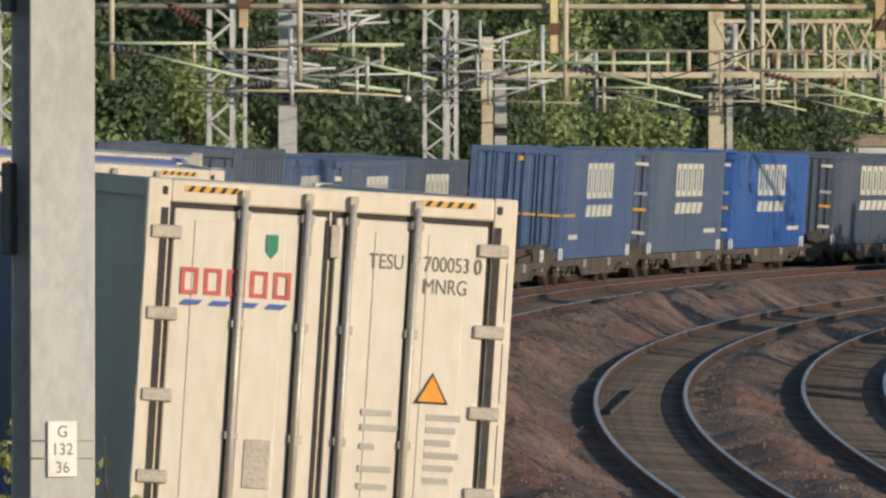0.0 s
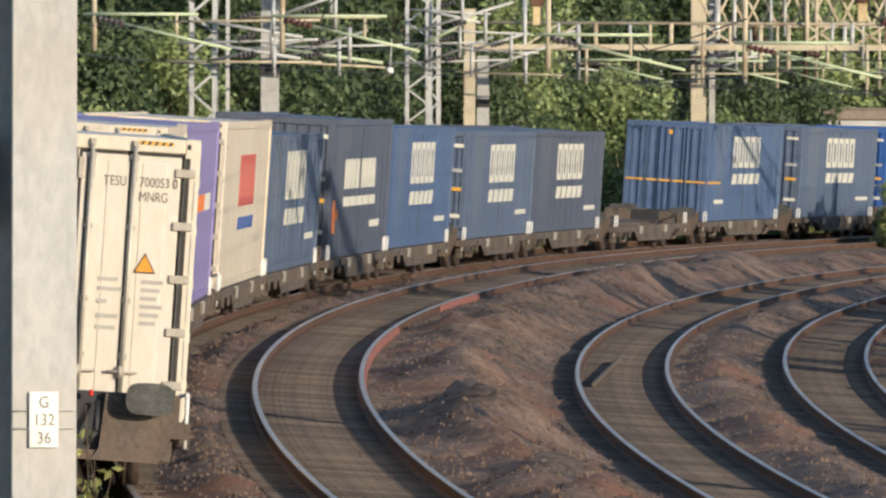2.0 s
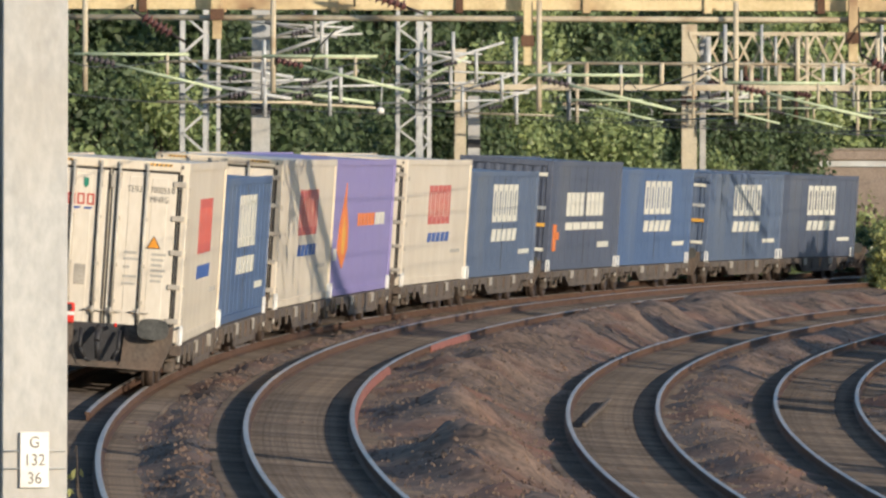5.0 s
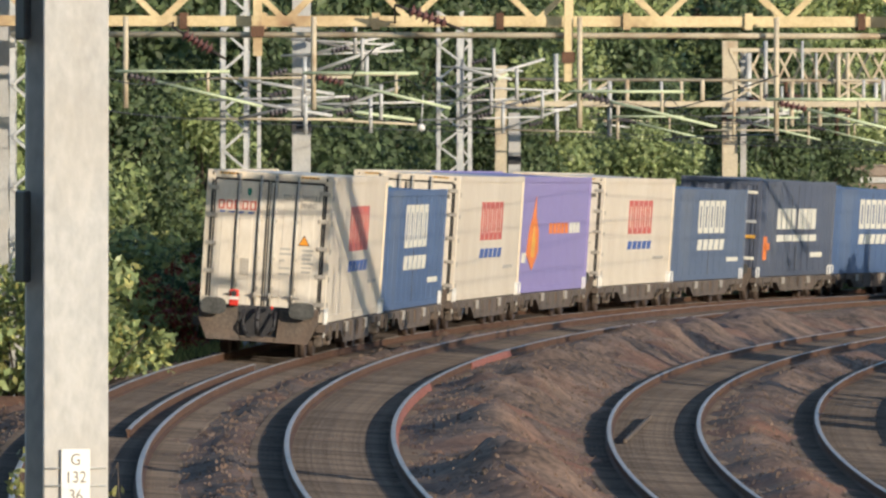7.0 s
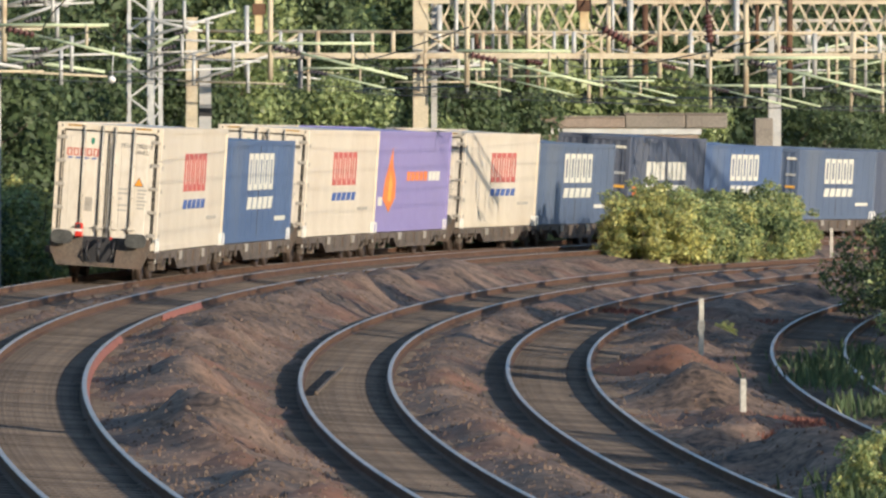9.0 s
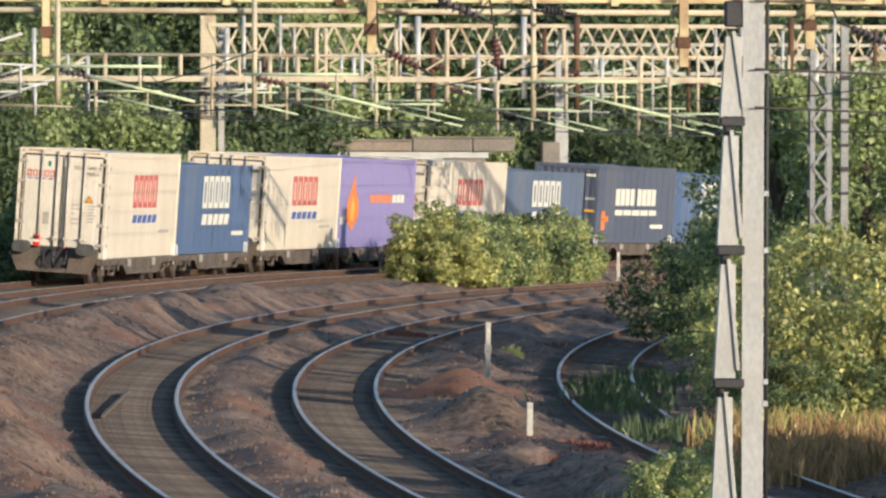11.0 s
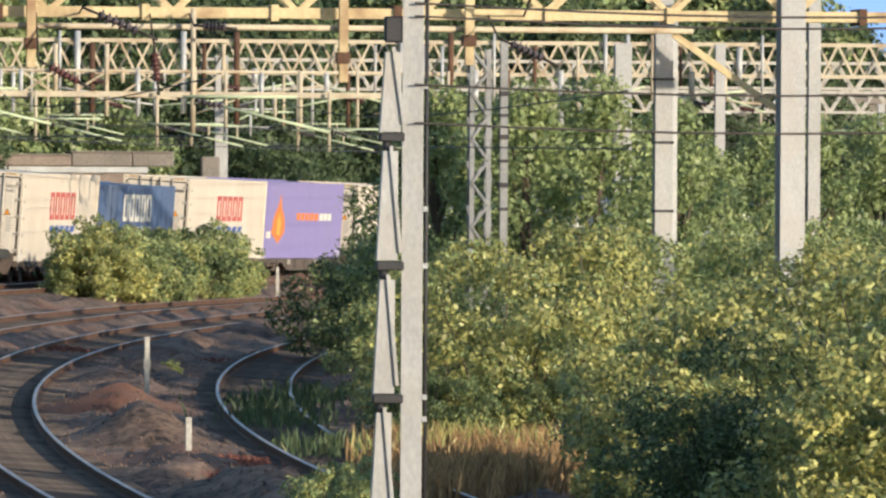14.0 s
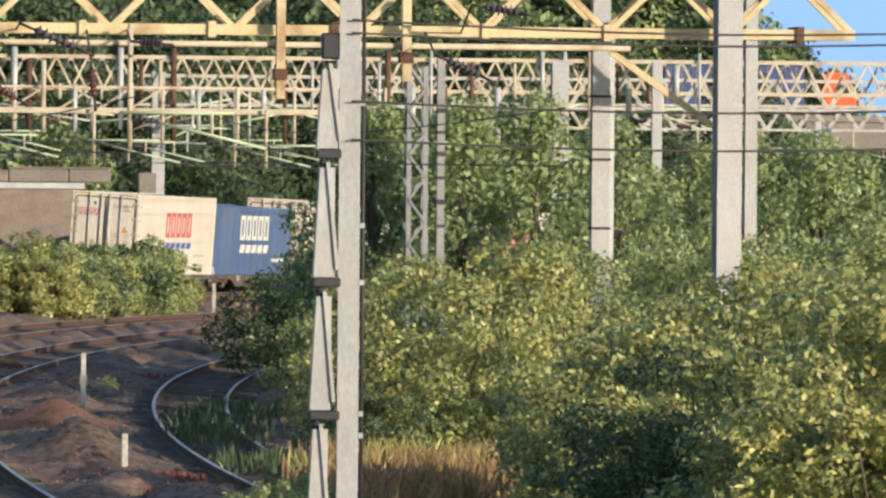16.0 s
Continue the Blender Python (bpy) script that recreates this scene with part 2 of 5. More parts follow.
# ---- the line of the railway: a long right-hand curve ----
OFFSETS = {"one": (0.0, 0.0), "two": (3.43, -0.045), "three": (8.28, -0.595), "four": (11.87, -0.82), "siding": (16.97, -1.025)}
CANT = radians(3.6)


def curve_x(y):
    if y > 460:
        return curve_raw(3.1) + (y - 460) * curve_slope(460)
    return curve_raw((y - 150) / 100) + 0.00009 * max(0, 85 - y) ** 2


def curve_raw(q):
    return -4.8806 + 2.696 * q + 7.5814 * q * q


def curve_slope(y):
    q = (min(y, 460) - 150) / 100
    return (2.696 + 15.1628 * q) / 100 - 0.00018 * max(0, 85 - y)


def rise(y):
    q = (min(max(y, 0), 400) - 150) / 100
    return -0.0644 - 0.0737 * q - 0.1832 * q * q - 0.0446 * q ** 3


def beside(o, y):
    """The spot o metres to the right of the first track's middle, abreast of the point y on it."""
    s = curve_slope(y)
    n = 1 / math.sqrt(1 + s * s)
    return curve_x(y) + o * n, y - o * s * n


# rail-top level across the formation, stepping down to the inside of the curve
LEVELS = ((-400, -1.6), (-12, -0.9), (-5, -0.55), (0, 0.0), (3.43, -0.045), (8.28, -0.595), (11.87, -0.82), (16.97, -1.025), (22, -1.15), (40, -1.3), (500, -2.0))


def level(o):
    for (a, za), (b, zb) in zip(LEVELS, LEVELS[1:]):
        if o <= b:
            return za + (zb - za) * max(0.0, (o - a) / (b - a))
    return LEVELS[-1][1]


def soil(o, y):
    """Height of the ballast and earth."""
    z = level(o) + rise(y) - 0.17
    near = min((abs(o - c) for c, _ in OFFSETS.values()))
    c, zt = min(OFFSETS.values(), key=lambda k: abs(o - k[0]))
    bed = zt + rise(y) - 0.20 - (o - c) * math.tan(CANT)
    k = min(1.0, max(0.0, (near - 1.35) / 0.8))
    z = bed * (1 - k) + (z - 0.05) * k
    if -6 < o < 26 and 40 < y < 360:
        x, yy = beside(o, y)
        rough = noise.noise(Vector((x * 0.9, yy * 0.35, 3.1))) * 0.17 + noise.noise(Vector((x * 3.1, yy * 1.4, 9.0))) * 0.10
        z += rough * (0.35 + 1.35 * k)
        # mounds between neighbouring tracks, and lumpy spoil beside the siding
        wave = noise.noise(Vector((yy * 0.13, 7.0, 0)))
        # cross ridges shaped to imitate streaks of sun between tree shadows
        z += 0.17 * math.exp(-((o - 14.3) / 1.2) ** 2) * math.sin(yy * 0.95 + 2.5 * wave + 0.5 * o) + 0.06 * math.exp(-((o - 10.0) / 0.6) ** 2) * math.sin(yy * 1.1 + 2.0 * wave)
        z += 0.20 * math.exp(-((o - 9.92) / 0.55) ** 2) * (1 + 0.4 * wave) + 0.10 * math.exp(-((o - 1.7) / 0.4) ** 2)
        z += 0.30 * math.exp(-((o - 14.1) / 1.1) ** 2) * max(0, noise.noise(Vector((x * 0.25, yy * 0.16, 4.0))) * 1.6 + 0.35)
        # the spoil heap between the two pairs of tracks
        z += 0.5 * math.exp(-((o - 5.7) / 0.95) ** 2) * (0.3 + 0.9 * max(0, noise.noise(Vector((yy * 0.11, 2.0, 0))) + 0.5) + 0.4 * noise.noise(Vector((x * 1.1, yy * 0.4, 5)))) * (1 if y < 240 else 0.4)
    return z


def spread(points):
    out = []
    for a, b, step in points:
        k = max(1, round((b - a) / step))
        out += [a + (b - a) * i / k for i in range(k)]
    return out


def build_ground():
    os_ = spread([(-900, -120, 120), (-120, -30, 15), (-30, -7, 2.5), (-7, 24, 0.24), (24, 40, 2), (40, 130, 15), (130, 1250, 140)]) + [1250]
    ys = spread([(-150, 30, 15), (30, 85, 1.5), (85, 190, 0.45), (190, 330, 1.0), (330, 460, 6), (460, 900, 40), (900, 3000, 300)]) + [3000]
    vs = []
    for y in ys:
        for o in os_:
            x, yy = beside(o, y) if abs(o) < 130 else (beside(math.copysign(130, o), y)[0] + o - math.copysign(130, o), beside(math.copysign(130, o), y)[1])
            vs.append((x, yy, soil(o, y)))
    w = len(os_)
    fs = [(j * w + i, j * w + i + 1, (j + 1) * w + i + 1, (j + 1) * w + i) for j in range(len(ys) - 1) for i in range(w - 1)]
    me = bpy.data.meshes.new("ground")
    me.from_pydata(vs, [], fs)
    me.materials.append(M["ground"])
    for p in me.polygons:
        p.use_smooth = True
    return tagged(new("ground", me), "brown stone ballast and bare earth between the tracks", "ground", kind="structure")


build_ground()

RAIL = ((-0.07, 0.0), (0.07, 0.0), (0.07, 0.012), (0.012, 0.03), (0.012, 0.115), (0.036, 0.125), (0.036, 0.152), (0.028, 0.16),
        (-0.028, 0.16), (-0.036, 0.152), (-0.036, 0.125), (-0.012, 0.115), (-0.012, 0.03), (-0.07, 0.012))


def build_rail(track, o, z, side, y0, y1, name="rail", shift=0.0, drop=0.0):
    bm = bmesh.new()
    rings = []
    y = y0
    while y <= y1:
        x, yy = beside(o + side * (0.7525 + shift), y)
        s = math.atan(curve_slope(y))
        zz = z + rise(y) - side * 0.75 * math.tan(CANT) - 0.16 - drop
        rings.append([bm.verts.new((x + dx * math.cos(s), yy - dx * math.sin(s), zz + dz)) for dx, dz in RAIL])
        y += 2.0
    k = len(RAIL)
    for a, b in zip(rings, rings[1:]):
        for i in range(k):
            f = bm.faces.new((a[i], a[(i + 1) % k], b[(i + 1) % k], b[i]))
            f.material_index = 1 if i in (6, 7, 8) else 0
    bm.faces.new(rings[0])
    bm.faces.new(rings[-1][::-1])
    return part(name, bm, ["rust", "steel"], track)


TRACKS = {}
for key, (o, z) in OFFSETS.items():
    rusty = key == "siding"
    tr = thing("railway_track", "curved siding track half sunk in weeds" if rusty else "curved railway track with rusty rails and polished rail heads", "track", "railway tracks", "structure")
    TRACKS[key] = tr
    for side in (-1, 1):
        build_rail(tr, o, z, side, 30, 420 if not rusty else 330)


# ---- containers ----
LONG, WIDE = 13.72, 2.5
DECK = 0.73


def container_shell(box_ob, mat, height):
    bm = bmesh.new()
    box(bm, -WIDE / 2 + 0.03, WIDE / 2 - 0.03, 0.05, LONG - 0.05, 0.06, height - 0.04)
    bevelled(bm, 0.03)
    part("body", bm, mat, box_ob)
    for x in (-1, 1):
        for y in (0, LONG - 0.16):
            bm = bmesh.new()
            box(bm, x * WIDE / 2 - (0.16 if x > 0 else 0), x * WIDE / 2 + (0.16 if x < 0 else 0), y, y + 0.16, 0.0, height - 0.005)
            bevelled(bm, 0.012)
            part("corner_post", bm, mat, box_ob)
    for x in (-1, 1):
        for z in (0.0, height - 0.14):
            bm = bmesh.new()
            xx = x * WIDE / 2
            box(bm, min(xx, xx - x * 0.07), max(xx, xx - x * 0.07), 0.16, LONG - 0.16, z, z + 0.13)
            part("side_rail", bm, mat, box_ob)


def bars(parent, name, mat, cells, x=WIDE / 2 - 0.022, label=""):
    """Flat printed shapes on the right-hand side wall: cells of (y0, y1, z0, z1)."""
    for y0, y1, z0, z1 in cells:
        bm = bmesh.new()
        box(bm, x - 0.006, x + 0.004, y0, y1, z0, z1)
        part(name, bm, mat, parent, label)


def side_mark(parent, mat, dash, height, y0, y1, z0, z1, dz0, dz1, n=5):
    """A row of plain upright blocks, each with a narrow slot, over a row of slanting stripes."""
    step = (y1 - y0) / n
    lo, hi = z0 - 0.08, z1 + 0.1
    for i in range(n):
        a, b = y0 + (i + 0.11) * step, y0 + (i + 0.89) * step
        w = (b - a) * 0.3
        bm = bmesh.new()
        for p, q, u, v in ((a, a + w, lo, hi), (b - w, b, lo, hi), (a + w, b - w, lo, lo + 0.16), (a + w, b - w, hi - 0.16, hi)):
            box(bm, WIDE / 2 - 0.028, WIDE / 2 - 0.018, p, q, u, v)
        part("letter_block", bm, mat, parent)
    for i in range(n):
        bm = bmesh.new()
        a, b = y0 + i * step + 0.1, y0 + (i + 1) * step - 0.16
        prism(bm, ((a, dz0), (b, dz0), (b + 0.22, dz1), (a + 0.22, dz1)), WIDE / 2 - 0.028, WIDE / 2 - 0.018)
        part("stripe", bm, dash, parent)


def end_box(parent, name, mat, x0, x1, z0, z1, y0=-0.012, y1=0.06, label="", bev=0.0):
    bm = bmesh.new()
    box(bm, x0, x1, y0, y1, z0, z1)
    if bev:
        bevelled(bm, bev)
    return part(name, bm, mat, parent, label)


def rear_doors(c, H, last=False):
    """The rear end of a refrigerated container: sill, header, two doors, four lock bars, hinges."""
    end_box(c, "header", "white", -1.09, 1.09, H - 0.16, H - 0.01, 0.0, 0.12, bev=0.012)
    end_box(c, "sill", "white", -1.09, 1.09, 0.0, 0.15, 0.0, 0.12, bev=0.012)
    for x in (-1, 1):
        end_box(c, "door_seal", "seal", min(x * 1.09, x * 0.012), max(x * 1.09, x * 0.012), 0.15, H - 0.16, 0.035, 0.07)
        door = end_box(c, "door", "door", min(x * 1.06, x * 0.03), max(x * 1.06, x * 0.03), 0.17, H - 0.2, 0.012, 0.05, bev=0.01)
        for px in (0.30, 0.66):
            end_box(door, "door_panel", "door", min(x * px, x * (px + 0.26)), max(x * px, x * (px + 0.26)), 0.22, H - 0.27, 0.004, 0.02, bev=0.006)
        for k in range(5):
            z = H - 0.36 - k * 0.548
            end_box(c, "hinge", "hinge", min(x * 1.0, x * 1.21), max(x * 1.0, x * 1.21), z - 0.045, z + 0.045, -0.02, 0.03, bev=0.01)
        for k in range(5):
            z = H - 0.63 - k * 0.548
            end_box(c, "edge_strip", "door", min(x * 1.205, x * 1.24), max(x * 1.205, x * 1.24), z - 0.2, z + 0.2, -0.012, 0.02)
        end_box(c, "post_groove", "seal", min(x * 1.10, x * 1.15), max(x * 1.10, x * 1.15), 0.16, H - 0.2, -0.004, 0.02)
    for x in (-0.59, -0.16, 0.14, 0.58):
        bm = bmesh.new()
        tube(bm, (x, -0.045, 0.12), (x, -0.045, H - 0.1), 0.021, n=8)
        bar = part("lock_bar", bm, "lockbar", c)
        # thin dark strip drawn on the door as the bar's shadow
        end_box(bar, "lock_bar_shadow_gap", "seal", x - 0.05, x - 0.032, 0.2, H - 0.24, -0.004, 0.014)
        for z in (0.16, 0.62, 1.2, 1.95, H - 0.22):
            end_box(bar, "bracket", "hinge", x - 0.045, x + 0.045, z - 0.03, z + 0.03, -0.03, 0.02, bev=0.006)
        end_box(bar, "cam_keeper", "hinge", x - 0.03, x + 0.03, H - 0.13, H - 0.05, -0.05, 0.0, bev=0.006)
        end_box(bar, "cam_guide", "hinge", x - 0.035, x + 0.035, H - 0.47, H - 0.25, -0.012, 0.015, bev=0.006)
        bm = bmesh.new()
        tube(bm, (x - 0.16, -0.05, 0.46), (x + 0.16, -0.05, 0.46), 0.016, n=6)
        tube(bm, (x - 0.02, -0.06, 0.40), (x - 0.02, -0.06, 0.52), 0.026, n=6)
        part("handle", bm, "hinge", bar)
    end_box(c, "centre_strip", "seal", -0.035, -0.012, 0.2, H - 0.22, -0.006, 0.02)
    end_box(c, "latch_plate", "hinge", 0.0, 0.06, H - 0.47, H - 0.25, -0.01, 0.02, bev=0.006)
    for x in (-1.0, 0.6):
        end_box(c, "hazard_strip", "yellow", x, x + 0.37, H - 0.085, H - 0.045, -0.006, 0.02)
        for k in range(5):
            bm = bmesh.new()
            m = Matrix.Rotation(radians(90), 4, "Z")
            a = x + 0.02 + k * 0.072
            prism(bm, ((-a, H - 0.085), (-a - 0.03, H - 0.085), (-a - 0.055, H - 0.045), (-a - 0.025, H - 0.045)), -0.009, 0.0, 0, m)
            part("hazard_bar", bm, "seal", c)
    for x in (-1, 1):
        end_box(c, "casting_hole", "black", x * 1.13 - 0.025, x * 1.13 + 0.025, H - 0.12, H - 0.05, -0.008, 0.02, bev=0.015)
    # lettering and signs
    n = 5
    for i in range(n):
        a = -0.99 + i * 0.156
        bm = bmesh.new()
        for x0, x1, z0, z1 in ((a, a + 0.028, 0.77, 0.59), (a + 0.09, a + 0.118, 0.77, 0.59), (a + 0.028, a + 0.09, 0.618, 0.59), (a + 0.028, a + 0.09, 0.77, 0.742)):
            box(bm, x0, x1, -0.004, 0.01, H - z0, H - z1)
        part("letter_block", bm, "red", c, "plain red block shape")
    for i in range(4):
        bm = bmesh.new()
        a = -0.99 + i * 0.19
        prism(bm, ((-a, H - 0.84), (-a - 0.12, H - 0.84), (-a - 0.155, H - 0.805), (-a - 0.035, H - 0.805)), -0.008, 0.01, 0, Matrix.Rotation(radians(90), 4, "Z"))
        part("stripe", bm, "blue_mark", c)
    bm = bmesh.new()
    prism(bm, ((0.35, H - 0.34), (0.43, H - 0.34), (0.43, H - 0.45), (0.39, H - 0.5), (0.35, H - 0.45)), -0.008, 0.01, 0, Matrix.Rotation(radians(90), 4, "Z"))
    part("badge", bm, "green_mark", c)
    for grow, y, mat in ((0.0, -0.006, "seal"), (0.014, -0.01, "orange")):
        bm = bmesh.new()
        prism(bm, ((-0.63 - grow * 1.6, H - 1.41 + grow), (-0.86 + grow * 1.6, H - 1.41 + grow), (-0.745, H - 1.2 - grow * 1.6)), y, 0.0, 0, Matrix.Rotation(radians(90), 4, "Z"))
        part("warning_triangle", bm, mat, c, "orange warning triangle" if grow else "")
    for x, w, z in ((0.28, 0.20, 1.49), (0.28, 0.26, 1.59), (0.28, 0.10, 1.72), (0.28, 0.22, 1.87), (0.28, 0.2, 1.99)):
        end_box(c, "print_bar", "grey_mark", x, x + w, H - z - 0.02, H - z + 0.02, -0.004, 0.01)
    for k in range(6):
        end_box(c, "print_bar", "grey_mark", 0.72, 0.95 - 0.03 * (k % 3), H - 1.52 - k * 0.085, H - 1.48 - k * 0.085, -0.004, 0.01)
    end_box(c, "data_plate", "hinge", -0.5, -0.32, H - 2.05, H - 1.72, -0.006, 0.02, bev=0.006)
    if last:
        for body, x, z in (("TESU", 0.27, 0.50), ("700053 0", 0.64, 0.50), ("MNRG", 0.64, 0.65)):
            cu = bpy.data.curves.new("lettering", "FONT")
            cu.body, cu.size, cu.extrude = body, 0.145, 0.002
            ob = new("lettering", cu)
            cu.materials.append(M["dark_mark"])
            ob.parent = c
            ob.matrix_basis = pose(x, 0.0, H - z - 0.02, 90, 0, 0) @ Matrix.Diagonal((0.72, 1, 1, 1))
    else:
        end_box(c, "print_bar", "dark_mark", 0.27, 0.48, H - 0.54, H - 0.44, -0.004, 0.01)
        end_box(c, "print_bar", "dark_mark", 0.64, 1.02, H - 0.54, H - 0.44, -0.004, 0.01)


def reefer(last=False):
    H = 2.9
    c = thing("refrigerated_container", "long cream-white refrigerated container with red block lettering", "container", "containers on the train")
    container_shell(c, "white", H)
    rear_doors(c, H, last)
    side_mark(c, "red", "blue_mark", H, 4.9, 9.6, 1.45, 2.18, 0.95, 1.17)
    for k in range(7):
        bars(c, "print_bar", "grey_mark", [(10.2 + k * 0.3, 10.4 + k * 0.3, 0.66, 0.74)])
    for z in (0.35, 0.85, 1.4, 1.95, 2.45):
        bm = bmesh.new()
        box(bm, WIDE / 2 - 0.05, WIDE / 2 + 0.012, 0.1, 0.32, z - 0.05, z + 0.05)
        part("hinge_strap", bm, "hinge", c)
    return c


def curtain_box(mat, H, label, corrugated=False, slogan=False, line=False):
    """A plain-sided dry container with a ribbed rear end."""
    c = thing("dry_container", label, "container", "containers on the train")
    container_shell(c, mat, H)
    end_box(c, "header", mat, -1.09, 1.09, H - 0.16, H - 0.01, 0.0, 0.12, bev=0.012)
    for k in range(9):
        x = -1.02 + k * 0.255
        end_box(c, "end_rib", mat, x - 0.06, x + 0.06, 0.16, H - 0.17, -0.0 if corrugated else 0.02, 0.06, bev=0.015)
    for k in range(1, 12):
        y = k * LONG / 12
        bars(c, "panel_seam", "seal" if k == 6 else mat, [(y - 0.02, y + 0.02, 0.14, H - 0.15)], WIDE / 2 - 0.026)
    if slogan:
        bars(c, "letter_block", "cream_mark", [(3.2 + i * 0.85, 3.9 + i * 0.85, 1.42, 2.05) for i in range(4)] + [(7.0 + i * 0.85, 7.7 + i * 0.85, 1.42, 2.05) for i in range(4)])
        bars(c, "letter_block", "cream_mark", [(3.2 + i * 1.5, 4.5 + i * 1.5, 1.05, 1.25) for i in range(5)])
        bars(c, "emblem", "flame", [(0.9, 1.5, 0.5, 1.2), (1.1, 2.0, 0.8, 1.0)])
        bars(c, "print_bar", "cream_mark", [(9.6, 11.8, 0.55, 0.7)])
    else:
        z = H - 2.62
        side_mark(c, "cream_mark", "cream_mark", H, 4.5, 9.7, 1.42 + z, 2.18 + z, 0.85 + z, 1.16 + z)
        bars(c, "print_bar", "cream_mark", [(1.6 if line else 10.4, 3.2 if line else 12.6, 0.5, 0.62)])
    if line:
        end_box(c, "end_stripe", "yellow", -1.2, 1.2, 1.1, 1.16, -0.012, 0.02)
        end_box(c, "end_lamp", "yellow", 0.02, 0.14, H - 0.34, H - 0.22, -0.014, 0.02)
        bars(c, "side_stripe", "yellow", [(0.0, 2.6, 1.1, 1.16)])
        for x in (-0.6, -0.2, 0.2, 0.6):
            bm = bmesh.new()
            tube(bm, (x, -0.04, 0.1), (x, -0.04, H - 0.1), 0.02, n=6)
            part("lock_bar", bm, mat, c)
    else:
        for z0, m2 in ((0.5, "cream_mark"), (1.15, "yellow"), (1.6, "galv"), (H - 0.42, "cream_mark")):
            end_box(c, "end_plate", m2, 0.75, 1.12, z0, z0 + 0.09, -0.014, 0.02)
    return c


def lilac_box():
    H = 2.9
    c = thing("dry_container", "lilac purple container with an orange flame shape", "container", "containers on the train")
    container_shell(c, "purple", H)
    for k in range(9):
        x = -1.02 + k * 0.255
        end_box(c, "end_rib", "purple", x - 0.06, x + 0.06, 0.16, H - 0.17, 0.02, 0.06, bev=0.015)
    bm = bmesh.new()
    prism(bm, ((1.3, 0.95), (2.5, 0.55), (3.6, 1.0), (3.5, 1.5), (2.9, 1.9), (2.7, 2.4), (2.3, 2.0), (1.6, 1.5)), WIDE / 2 - 0.028, WIDE / 2 - 0.016)
    part("flame_emblem", bm, "flame", c, "orange flame-shaped print")
    bm = bmesh.new()
    prism(bm, ((2.2, 0.9), (2.7, 0.85), (2.9, 1.3), (2.5, 1.7), (2.2, 1.3)), WIDE / 2 - 0.02, WIDE / 2 - 0.012)
    part("flame_heart", bm, "yellow", c)
    bars(c, "letter_block", "flame", [(5.6 + i * 0.8, 6.2 + i * 0.8, 1.45, 1.72) for i in range(5)])
    bars(c, "letter_block", "cream_mark", [(9.7 + i * 0.75, 10.3 + i * 0.75, 1.45, 1.72) for i in range(3)])
    bars(c, "print_bar", "cream_mark", [(0.5, 1.2, 0.75, 1.0)])
    return c


